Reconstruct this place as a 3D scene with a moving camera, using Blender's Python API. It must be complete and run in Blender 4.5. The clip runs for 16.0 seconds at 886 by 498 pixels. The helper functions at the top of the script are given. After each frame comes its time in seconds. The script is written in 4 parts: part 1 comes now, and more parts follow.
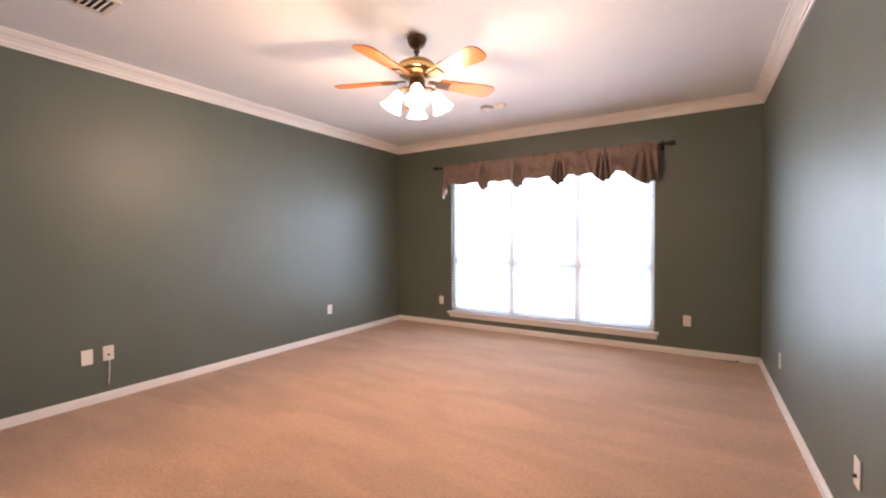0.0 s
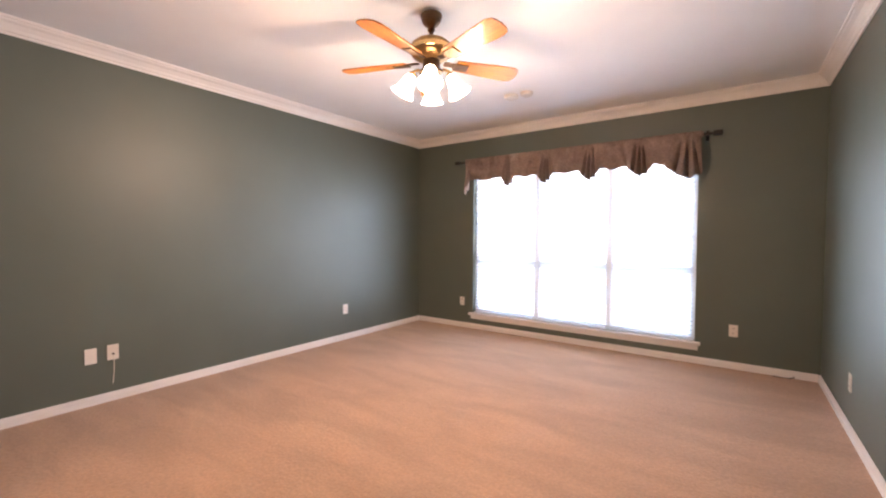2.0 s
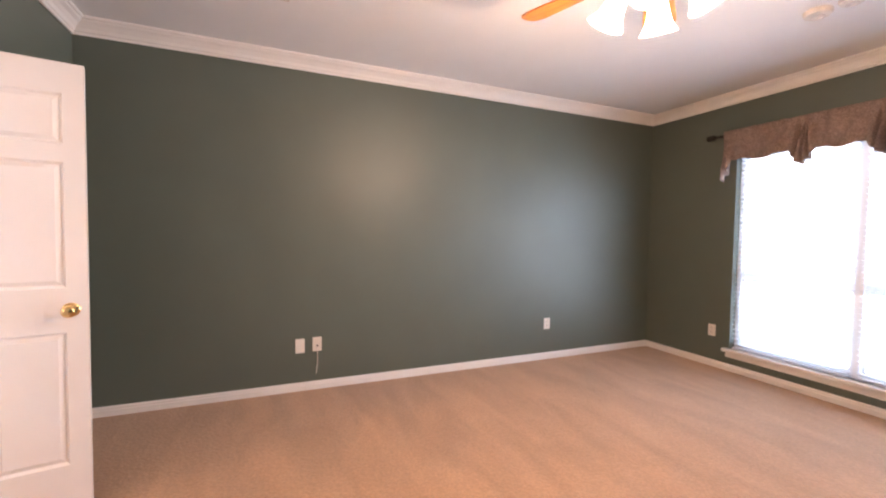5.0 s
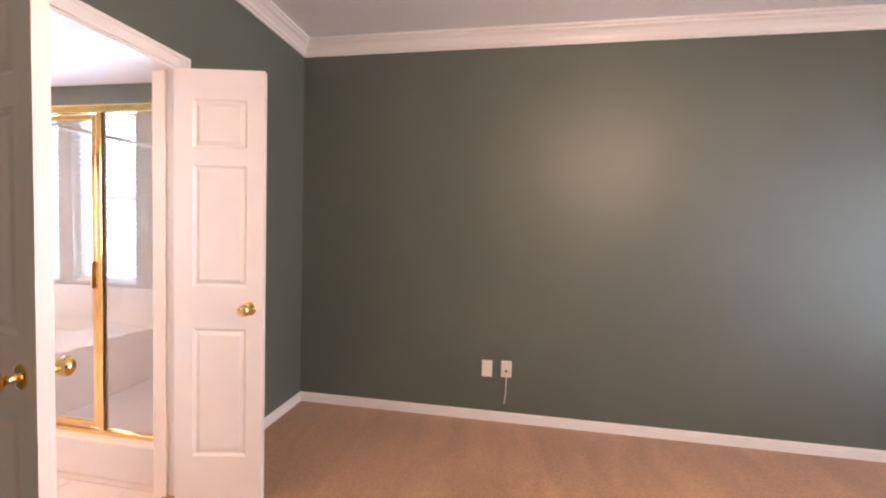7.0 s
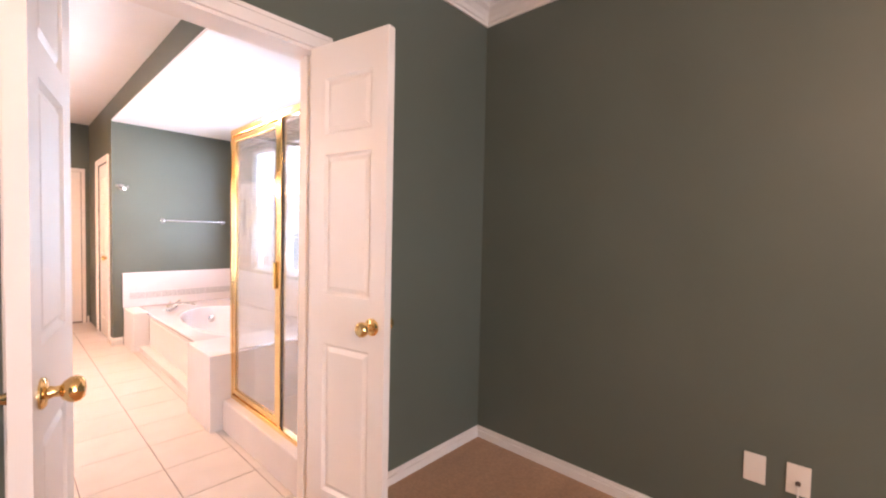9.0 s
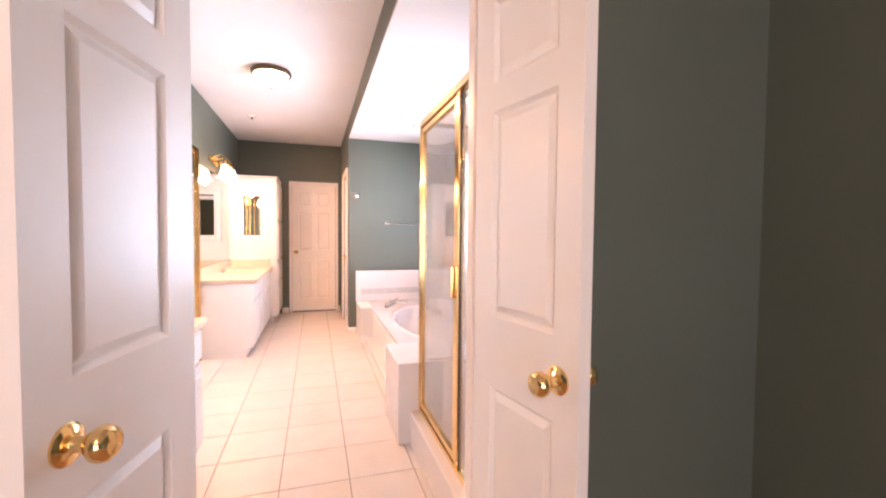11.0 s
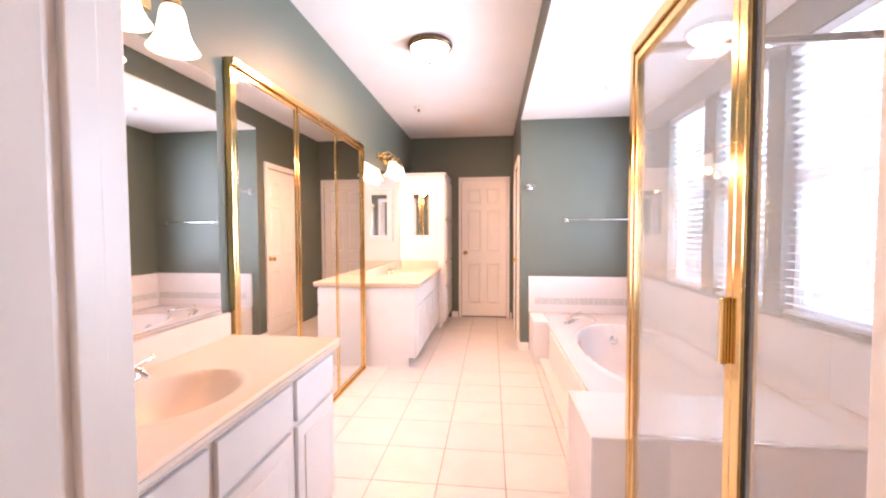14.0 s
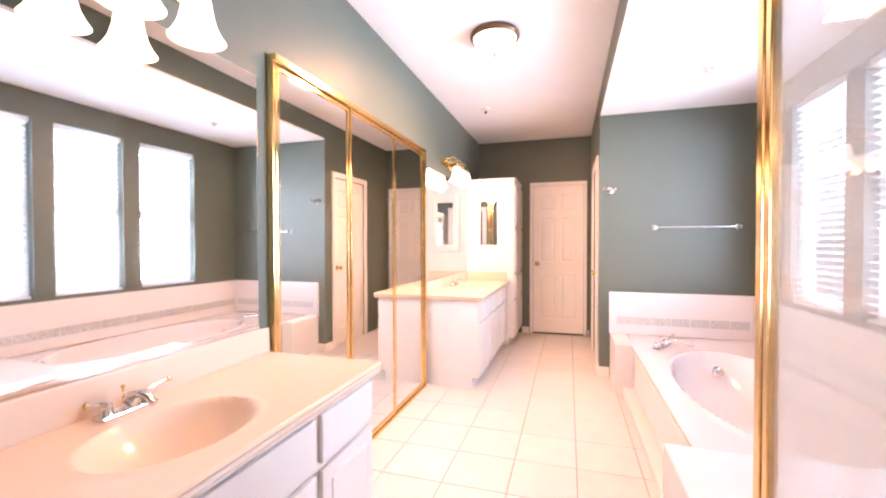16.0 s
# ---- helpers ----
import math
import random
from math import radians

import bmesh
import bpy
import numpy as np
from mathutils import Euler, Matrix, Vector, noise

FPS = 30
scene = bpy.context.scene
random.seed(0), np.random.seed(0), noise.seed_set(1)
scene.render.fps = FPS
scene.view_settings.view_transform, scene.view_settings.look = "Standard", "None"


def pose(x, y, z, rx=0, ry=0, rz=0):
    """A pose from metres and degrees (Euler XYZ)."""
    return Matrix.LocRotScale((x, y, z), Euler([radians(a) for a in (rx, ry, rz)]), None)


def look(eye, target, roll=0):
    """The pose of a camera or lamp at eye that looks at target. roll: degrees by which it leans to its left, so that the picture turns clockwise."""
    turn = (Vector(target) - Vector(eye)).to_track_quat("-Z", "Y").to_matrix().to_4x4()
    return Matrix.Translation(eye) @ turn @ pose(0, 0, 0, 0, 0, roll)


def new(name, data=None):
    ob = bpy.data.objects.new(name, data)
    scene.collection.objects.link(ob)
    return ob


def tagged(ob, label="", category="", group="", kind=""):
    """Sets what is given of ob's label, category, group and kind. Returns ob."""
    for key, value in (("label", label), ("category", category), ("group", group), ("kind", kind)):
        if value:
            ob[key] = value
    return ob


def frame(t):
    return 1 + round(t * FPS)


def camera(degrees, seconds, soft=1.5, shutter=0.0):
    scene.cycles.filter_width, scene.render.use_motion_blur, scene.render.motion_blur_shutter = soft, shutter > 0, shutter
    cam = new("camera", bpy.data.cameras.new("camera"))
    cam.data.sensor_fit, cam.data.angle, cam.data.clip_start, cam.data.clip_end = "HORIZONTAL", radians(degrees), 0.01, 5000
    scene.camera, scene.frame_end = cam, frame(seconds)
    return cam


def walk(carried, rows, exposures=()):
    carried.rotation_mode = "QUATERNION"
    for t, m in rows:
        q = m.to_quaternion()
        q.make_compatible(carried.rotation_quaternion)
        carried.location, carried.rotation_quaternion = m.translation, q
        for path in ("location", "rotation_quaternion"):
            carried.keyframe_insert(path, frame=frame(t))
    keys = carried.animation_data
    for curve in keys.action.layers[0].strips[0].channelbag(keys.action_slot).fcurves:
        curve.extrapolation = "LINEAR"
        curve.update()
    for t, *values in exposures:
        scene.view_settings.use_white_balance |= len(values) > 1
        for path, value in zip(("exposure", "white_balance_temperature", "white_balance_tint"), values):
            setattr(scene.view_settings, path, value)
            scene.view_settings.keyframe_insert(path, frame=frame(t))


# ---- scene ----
cam = camera(94.5, 16.0, soft=2.1)

PATH = [
    (0, (3.961, 0.209, 1.287), (2.906, 1.908, 1.233), -0.3),
    (0.5, (3.959, 0.308, 1.301), (2.899, 2.003, 1.241), -0.1),
    (1, (3.983, 0.414, 1.298), (2.884, 2.083, 1.238), -0.1),
    (1.5, (3.937, 0.461, 1.297), (2.81, 2.112, 1.234), 0.1),
    (2, (3.878, 0.483, 1.293), (2.715, 2.109, 1.227), 0.2),
    (2.5, (3.865, 0.541, 1.283), (2.624, 2.108, 1.218), 0.2),
    (3, (3.827, 0.598, 1.301), (2.501, 2.093, 1.224), 0.3),
    (3.5, (3.744, 0.7, 1.304), (2.305, 2.087, 1.223), 0.4),
    (4, (3.571, 0.786, 1.256), (2.028, 2.058, 1.195), 0.5),
    (4.5, (3.585, 1.027, 1.324), (1.869, 2.051, 1.237), 0.6),
    (5, (3.475, 1.182, 1.322), (1.636, 1.965, 1.241), 0.8),
    (7.5, (2.662, 1.595, 1.34), (0.756, 0.998, 1.234), 1.0),
    (8, (2.452, 1.591, 1.319), (0.638, 0.755, 1.209), 0.4),
    (8.5, (2.248, 1.599, 1.304), (0.596, 0.475, 1.231), 1.2),
    (9, (2.065, 1.581, 1.301), (0.6, 0.221, 1.23), 1.2),
    (9.5, (1.94, 1.501, 1.293), (0.655, -0.029, 1.217), 1.1),
    (10, (1.803, 1.389, 1.29), (0.741, -0.304, 1.217), 1.1),
    (12.5, (1.585, 0.753, 1.259), (1.552, -1.245, 1.174), -0.2),
    (13, (1.554, 0.606, 1.264), (1.643, -1.39, 1.172), -0.0),
    (13.5, (1.546, 0.456, 1.269), (1.719, -1.535, 1.176), -0.2),
    (14, (1.551, 0.335, 1.269), (1.789, -1.649, 1.188), -0.2),
    (14.5, (1.562, 0.246, 1.267), (1.858, -1.731, 1.198), -0.1),
    (15, (1.547, 0.154, 1.245), (1.933, -1.808, 1.199), -0.2),
    (15.5, (1.547, 0.088, 1.253), (2.023, -1.854, 1.214), -0.2),
    (16, (1.528, 0.036, 1.265), (2.115, -1.875, 1.232), -0.1),
]
walk(cam, [(t, look(eye, target, roll)) for t, eye, target, roll in PATH],
     exposures=[(0, 0.26, 6250, 20), (5, 0.26, 6250, 20), (7.5, 0.2, 6550, 23), (10, -0.02, 6750, 25), (12.5, -0.12, 6600, 26), (14, -0.04, 6550, 25), (16, 0.04, 6450, 25)])

# ---- world and large lights ----
world = bpy.data.worlds.new("world")
scene.world = world
world.use_nodes = True
wt = world.node_tree
sky = wt.nodes.new("ShaderNodeTexSky")
sky.sky_type = "NISHITA"
sky.sun_disc = False
sky.sun_elevation, sky.sun_rotation = radians(50), radians(150)
wt.nodes["Background"].inputs[1].default_value = 0.12
wt.links.new(sky.outputs[0], wt.nodes["Background"].inputs[0])
sun = new("sun", bpy.data.lights.new("sun", "SUN"))
sun.data.energy, sun.data.angle, sun.data.color = 2.5, radians(0.53), (1, 0.95, 0.88)
sun.matrix_world = look((8, -14, 20), (0, 0, 0))

WARM = (1.0, 0.66, 0.42)
DAY_BED, DAY_BATH = 305, 215
FAN_W, DOME_W, SCONCE_W = 29, 60, 3.4
SHADE_GLOW = 20
DEEP = (1.0, 0.52, 0.24)  # the bathroom lamps burn warmer


def area_light(name, m, w, h, watts, colour):
    lamp = new(name, bpy.data.lights.new(name, "AREA"))
    lamp.data.shape, lamp.data.size, lamp.data.size_y = "RECTANGLE", w, h
    lamp.data.energy, lamp.data.color = watts, colour
    lamp.matrix_world = m
    return lamp


def bulb_light(name, place, watts, radius=0.03, colour=WARM):
    lamp = new(name, bpy.data.lights.new(name, "POINT"))
    lamp.data.energy, lamp.data.color, lamp.data.shadow_soft_size = watts, colour, radius
    lamp.matrix_world = Matrix.Translation(place)
    return lamp


# ---- materials ----
def material(name, colour, rough=0.5, metal=0.0, spread=0.06, scale=6.0, bump=0.0, bump_scale=200.0, coat=0.0, per_piece=0.0, rough_spread=0.06):
    m = bpy.data.materials.new(name)
    m.use_nodes = True
    nt = m.node_tree
    b = nt.nodes["Principled BSDF"]
    b.inputs["Roughness"].default_value = rough
    b.inputs["Metallic"].default_value = metal
    b.inputs["Coat Weight"].default_value = coat
    geo = nt.nodes.new("ShaderNodeNewGeometry")
    n1 = nt.nodes.new("ShaderNodeTexNoise")
    n1.inputs["Scale"].default_value, n1.inputs["Detail"].default_value = scale, 5
    nt.links.new(geo.outputs["Position"], n1.inputs["Vector"])
    ramp = nt.nodes.new("ShaderNodeMapRange")
    ramp.inputs[1].default_value, ramp.inputs[2].default_value = 0.25, 0.75
    ramp.inputs[3].default_value, ramp.inputs[4].default_value = 1 - spread, 1 + spread
    nt.links.new(n1.outputs[0], ramp.inputs[0])
    value = ramp.outputs[0]
    if per_piece:
        info = nt.nodes.new("ShaderNodeObjectInfo")
        r2 = nt.nodes.new("ShaderNodeMapRange")
        r2.inputs[3].default_value, r2.inputs[4].default_value = 1 - per_piece, 1 + per_piece
        nt.links.new(info.outputs["Random"], r2.inputs[0])
        mul = nt.nodes.new("ShaderNodeMath")
        mul.operation = "MULTIPLY"
        nt.links.new(value, mul.inputs[0])
        nt.links.new(r2.outputs[0], mul.inputs[1])
        value = mul.outputs[0]
    hsv = nt.nodes.new("ShaderNodeHueSaturation")
    hsv.inputs["Color"].default_value = (*colour, 1)
    nt.links.new(value, hsv.inputs["Value"])
    nt.links.new(hsv.outputs[0], b.inputs["Base Color"])
    r3 = nt.nodes.new("ShaderNodeMapRange")
    r3.inputs[3].default_value, r3.inputs[4].default_value = max(rough - rough_spread, 0.02), min(rough + rough_spread, 1)
    nt.links.new(n1.outputs[0], r3.inputs[0])
    nt.links.new(r3.outputs[0], b.inputs["Roughness"])
    if bump:
        n2 = nt.nodes.new("ShaderNodeTexNoise")
        n2.inputs["Scale"].default_value, n2.inputs["Detail"].default_value = bump_scale, 3
        nt.links.new(geo.outputs["Position"], n2.inputs["Vector"])
        bp = nt.nodes.new("ShaderNodeBump")
        bp.inputs["Strength"].default_value, bp.inputs["Distance"].default_value = bump, 0.004
        nt.links.new(n2.outputs[0], bp.inputs["Height"])
        nt.links.new(bp.outputs[0], b.inputs["Normal"])
    return m


def glow(name, colour, strength):
    m = bpy.data.materials.new(name)
    m.use_nodes = True
    nt = m.node_tree
    b = nt.nodes["Principled BSDF"]
    b.inputs["Base Color"].default_value = (0.9, 0.86, 0.8, 1)
    b.inputs["Roughness"].default_value = 0.3
    b.inputs["Emission Color"].default_value = (*colour, 1)
    b.inputs["Emission Strength"].default_value = strength
    return m


def clear_glass(name, tint=(1, 1, 1), haze=0.0):
    m = bpy.data.materials.new(name)
    m.use_nodes = True
    nt = m.node_tree
    nt.nodes.remove(nt.nodes["Principled BSDF"])
    tr = nt.nodes.new("ShaderNodeBsdfTransparent")
    tr.inputs[0].default_value = (*tint, 1)
    gl = nt.nodes.new("ShaderNodeBsdfGlossy")
    gl.inputs["Roughness"].default_value = 0.02
    lw = nt.nodes.new("ShaderNodeLayerWeight")
    lw.inputs[0].default_value = 0.5
    pw = nt.nodes.new("ShaderNodeMath")
    pw.operation = "POWER"
    pw.inputs[1].default_value = 4.0
    nt.links.new(lw.outputs["Facing"], pw.inputs[0])
    fr = nt.nodes.new("ShaderNodeMapRange")
    fr.inputs[3].default_value, fr.inputs[4].default_value = 0.03, 0.75
    nt.links.new(pw.outputs[0], fr.inputs[0])
    mix = nt.nodes.new("ShaderNodeMixShader")
    nt.links.new(fr.outputs[0], mix.inputs[0])
    out = nt.nodes["Material Output"]
    body = tr
    if haze:
        df = nt.nodes.new("ShaderNodeBsdfDiffuse")
        df.inputs[0].default_value = (0.8, 0.82, 0.84, 1)
        hz = nt.nodes.new("ShaderNodeMixShader")
        hz.inputs[0].default_value = haze
        nt.links.new(tr.outputs[0], hz.inputs[1])
        nt.links.new(df.outputs[0], hz.inputs[2])
        body = hz
    nt.links.new(body.outputs[0], mix.inputs[1])
    nt.links.new(gl.outputs[0], mix.inputs[2])
    nt.links.new(mix.outputs[0], out.inputs[0])
    return m


def carpet_material():
    m = material("carpet", (0.43, 0.255, 0.145), 0.95, spread=0.17, scale=70, bump=1.0, bump_scale=48, rough_spread=0.03)
    nt = m.node_tree
    b = nt.nodes["Principled BSDF"]
    b.inputs["Sheen Weight"].default_value = 0.25
    geo = nt.nodes.new("ShaderNodeNewGeometry")
    mp = nt.nodes.new("ShaderNodeMapping")
    mp.inputs["Rotation"].default_value = (0, 0, radians(12))
    mp.inputs["Scale"].default_value = (0.9, 2.9, 1)
    nt.links.new(geo.outputs["Position"], mp.inputs[0])
    wear = nt.nodes.new("ShaderNodeTexNoise")
    wear.inputs["Scale"].default_value, wear.inputs["Detail"].default_value, wear.inputs["Distortion"].default_value = 1.3, 6, 0.8
    nt.links.new(mp.outputs[0], wear.inputs["Vector"])
    rg = nt.nodes.new("ShaderNodeMapRange")
    rg.inputs[1].default_value, rg.inputs[2].default_value = 0.35, 0.68
    rg.inputs[3].default_value, rg.inputs[4].default_value = 0.85, 1.06
    nt.links.new(wear.outputs[0], rg.inputs[0])
    old = b.inputs["Base Color"].links[0].from_socket
    vm = nt.nodes.new("ShaderNodeVectorMath")
    vm.operation = "SCALE"
    nt.links.new(old, vm.inputs[0])
    nt.links.new(rg.outputs[0], vm.inputs["Scale"])
    nt.links.new(vm.outputs[0], b.inputs["Base Color"])
    return m


def wood_material():
    m = material("honey_oak", (0.42, 0.17, 0.05), 0.35, spread=0.12, scale=9, coat=0.3)
    nt = m.node_tree
    b = nt.nodes["Principled BSDF"]
    co = nt.nodes.new("ShaderNodeTexCoord")
    mp = nt.nodes.new("ShaderNodeMapping")
    mp.inputs["Scale"].default_value = (3, 40, 40)
    nt.links.new(co.outputs["Object"], mp.inputs[0])
    n = nt.nodes.new("ShaderNodeTexNoise")
    n.inputs["Scale"].default_value, n.inputs["Detail"].default_value = 2.0, 6
    nt.links.new(mp.outputs[0], n.inputs["Vector"])
    cr = nt.nodes.new("ShaderNodeValToRGB")
    cr.color_ramp.elements[0].color, cr.color_ramp.elements[1].color = (0.30, 0.09, 0.012, 1), (0.52, 0.19, 0.03, 1)
    cr.color_ramp.elements[0].position, cr.color_ramp.elements[1].position = 0.3, 0.7
    nt.links.new(n.outputs[0], cr.inputs[0])
    nt.links.new(cr.outputs[0], b.inputs["Base Color"])
    return m


def fabric_material():
    m = material("valance_fabric", (0.24, 0.15, 0.11), 0.9, spread=0.1, scale=60, bump=0.4, bump_scale=500)
    nt = m.node_tree
    b = nt.nodes["Principled BSDF"]
    geo = nt.nodes.new("ShaderNodeNewGeometry")
    v = nt.nodes.new("ShaderNodeTexVoronoi")
    n = nt.nodes.new("ShaderNodeTexNoise")
    n.inputs["Scale"].default_value = 30
    nt.links.new(geo.outputs["Position"], n.inputs["Vector"])
    nt.links.new(n.outputs["Color"], v.inputs["Vector"])
    v.inputs["Scale"].default_value = 9
    cr = nt.nodes.new("ShaderNodeValToRGB")
    cr.color_ramp.elements[0].color, cr.color_ramp.elements[1].color = (0.13, 0.09, 0.073, 1), (0.28, 0.20, 0.16, 1)
    cr.color_ramp.elements[0].position, cr.color_ramp.elements[1].position = 0.1, 0.75
    nt.links.new(v.outputs["Distance"], cr.inputs[0])
    nt.links.new(cr.outputs[0], b.inputs["Base Color"])
    return m


M_WALL = material("green_paint", (0.102, 0.120, 0.096), 0.45, spread=0.05, scale=2.2, bump=0.10, bump_scale=160)
M_CEIL = material("ceiling_paint", (0.84, 0.83, 0.82), 0.8, spread=0.02, scale=3, bump=0.15, bump_scale=120)
M_TRIM = material("white_trim_paint", (0.78, 0.74, 0.70), 0.35, spread=0.03, scale=5, bump=0.02)
M_DOOR = material("white_door_paint", (0.80, 0.76, 0.72), 0.33, spread=0.025, scale=4, bump=0.04, bump_scale=90)
M_CARPET = carpet_material()
M_TILE = material("white_floor_tile", (0.62, 0.585, 0.56), 0.36, spread=0.05, scale=7, per_piece=0.03)
M_GROUT = material("grout", (0.27, 0.245, 0.23), 0.9, spread=0.15, scale=14)
M_TUB = material("white_acrylic", (0.66, 0.63, 0.64), 0.14, spread=0.015, scale=3, coat=0.4)
M_SURROUND = material("white_wall_tile", (0.68, 0.65, 0.65), 0.2, spread=0.03, scale=5)
M_BAND = material("grey_deco_tile", (0.46, 0.455, 0.455), 0.3, spread=0.22, scale=55, per_piece=0.06)
M_MARBLE = material("cream_cultured_marble", (0.63, 0.485, 0.375), 0.38, spread=0.04, scale=5, coat=0.2)
M_CAB = material("white_cabinet_paint", (0.68, 0.65, 0.63), 0.35, spread=0.025, scale=6, bump=0.03)
M_GOLD = material("polished_brass", (0.85, 0.60, 0.27), 0.13, 1.0, spread=0.06, scale=20)
M_CHROME = material("chrome", (0.75, 0.75, 0.76), 0.08, 1.0, spread=0.02)
M_BRONZE = material("antique_bronze", (0.16, 0.10, 0.06), 0.35, 1.0, spread=0.2, scale=30)
M_BRASS = material("antique_brass", (0.42, 0.25, 0.10), 0.32, 1.0, spread=0.15, scale=25)
M_IRON = material("black_iron", (0.02, 0.018, 0.016), 0.5, 0.3)
M_WOOD = wood_material()
M_FABRIC = fabric_material()
M_SASH = material("white_window_vinyl", (0.85, 0.86, 0.87), 0.3, spread=0.02)
M_PLASTIC = material("ivory_plastic", (0.74, 0.68, 0.60), 0.4, spread=0.02)
M_SOCKET = material("shadowed_slot", (0.08, 0.06, 0.05), 0.6)


def vinyl_material():
    """Thin white vinyl that lets some daylight through."""
    m = material("white_blind_vinyl", (0.84, 0.84, 0.84), 0.45, spread=0.02)
    nt = m.node_tree
    tl = nt.nodes.new("ShaderNodeBsdfTranslucent")
    tl.inputs[0].default_value = (0.82, 0.86, 0.9, 1)
    mix = nt.nodes.new("ShaderNodeMixShader")
    mix.inputs[0].default_value = 0.5
    nt.links.new(nt.nodes["Principled BSDF"].outputs[0], mix.inputs[1])
    nt.links.new(tl.outputs[0], mix.inputs[2])
    nt.links.new(mix.outputs[0], nt.nodes["Material Output"].inputs[0])
    return m


M_BLIND = vinyl_material()
M_GASKET = material("black_gasket", (0.02, 0.02, 0.02), 0.6)
M_VENT = material("white_metal", (0.72, 0.66, 0.60), 0.4, spread=0.03)
M_OUT = material("dry_ground", (0.35, 0.33, 0.28), 0.95, spread=0.2, scale=0.6)
M_GLASS = clear_glass("window_glass")
M_SHGLASS = clear_glass("shower_glass", (0.95, 0.97, 0.98), 0.17)
M_MIRROR = material("mirror", (0.90, 0.91, 0.90), 0.02, 1.0, spread=0.0, rough_spread=0.0)
M_SHADE = glow("lit_frosted_glass", (1.0, 0.80, 0.56), SHADE_GLOW)
M_SHADE_DIM = glow("lit_frosted_glass_dim", (1.0, 0.86, 0.64), 1.7)
M_DOME = glow("lit_dome_glass", (1.0, 0.82, 0.62), 20)


# ---- mesh helpers ----
def box(bm, x0, y0, z0, x1, y1, z1, bevel=0.0):
    before = set(bm.verts)
    bmesh.ops.create_cube(bm, size=1, matrix=Matrix.Translation(((x0 + x1) / 2, (y0 + y1) / 2, (z0 + z1) / 2)) @ Matrix.Diagonal((x1 - x0, y1 - y0, z1 - z0, 1)))
    if bevel:
        vs = set(bm.verts) - before
        es = [e for e in bm.edges if e.verts[0] in vs]
        bmesh.ops.bevel(bm, geom=es, offset=bevel, segments=2, affect="EDGES", profile=0.6)
    return bm


def boxes(*rows, bevel=0.0):
    bm = bmesh.new()
    for r in rows:
        box(bm, *r, bevel=bevel)
    return bm


def lathe(profile, steps=28, m=None):
    """A turned body: profile of (radius, height)."""
    bm = bmesh.new()
    rings = []
    for r, z in profile:
        rings.append([bm.verts.new((max(r, 1e-4) * math.cos(2 * math.pi * i / steps), max(r, 1e-4) * math.sin(2 * math.pi * i / steps), z)) for i in range(steps)])
    for a, b in zip(rings, rings[1:]):
        for i in range(steps):
            bm.faces.new((a[i], a[(i + 1) % steps], b[(i + 1) % steps], b[i]))
    bmesh.ops.recalc_face_normals(bm, faces=bm.faces)
    if m is not None:
        bm.transform(m)
    return bm


def tube(points, radius, steps=10):
    """A round bar along points."""
    bm = bmesh.new()
    pts = [Vector(p) for p in points]
    rings = []
    for i, p in enumerate(pts):
        d = (pts[min(i + 1, len(pts) - 1)] - pts[max(i - 1, 0)]).normalized()
        side = d.cross(Vector((0, 0, 1))) if abs(d.z) < 0.95 else d.cross(Vector((1, 0, 0)))
        side.normalize()
        up = side.cross(d)
        r = radius[i] if isinstance(radius, (list, tuple)) else radius
        rings.append([bm.verts.new(p + r * (math.cos(2 * math.pi * k / steps) * side + math.sin(2 * math.pi * k / steps) * up)) for k in range(steps)])
    for a, b in zip(rings, rings[1:]):
        for k in range(steps):
            bm.faces.new((a[k], a[(k + 1) % steps], b[(k + 1) % steps], b[k]))
    bm.faces.new(rings[0][::-1])
    bm.faces.new(rings[-1])
    bmesh.ops.recalc_face_normals(bm, faces=bm.faces)
    return bm


def prism(profile, axis, a, b):
    """A profile of (u, z) drawn along axis 'x' (u is y) or 'y' (u is x), from a to b."""
    bm = bmesh.new()
    ends = []
    for s in (a, b):
        ends.append([bm.verts.new((s, u, z) if axis == "x" else (u, s, z)) for u, z in profile])
    n = len(profile)
    for i in range(n):
        bm.faces.new((ends[0][i], ends[0][(i + 1) % n], ends[1][(i + 1) % n], ends[1][i]))
    bm.faces.new(ends[0][::-1])
    bm.faces.new(ends[1])
    bmesh.ops.recalc_face_normals(bm, faces=bm.faces)
    return bm


def mesh_of(name, bm, mat, smooth=False):
    me = bpy.data.meshes.new(name)
    bm.to_mesh(me)
    bm.free()
    me.materials.append(mat)
    if smooth:
        me.polygons.foreach_set("use_smooth", [True] * len(me.polygons))
        me.set_sharp_from_angle(angle=radians(35))
    return me


def part(name, bm, mat, parent, label="", smooth=False):
    ob = new(name, mesh_of(name, bm, mat, smooth))
    ob.parent = parent
    return tagged(ob, label)


def thing(name, label, category, group="", place=None):
    ob = new(name)
    ob.empty_display_size = 0.1
    if place is not None:
        ob.matrix_world = place
    return tagged(ob, label, category, group)


def solid(name, bm, mat, label="", category="", kind="structure", smooth=False):
    return tagged(new(name, mesh_of(name, bm, mat, smooth)), label, category, "", kind)


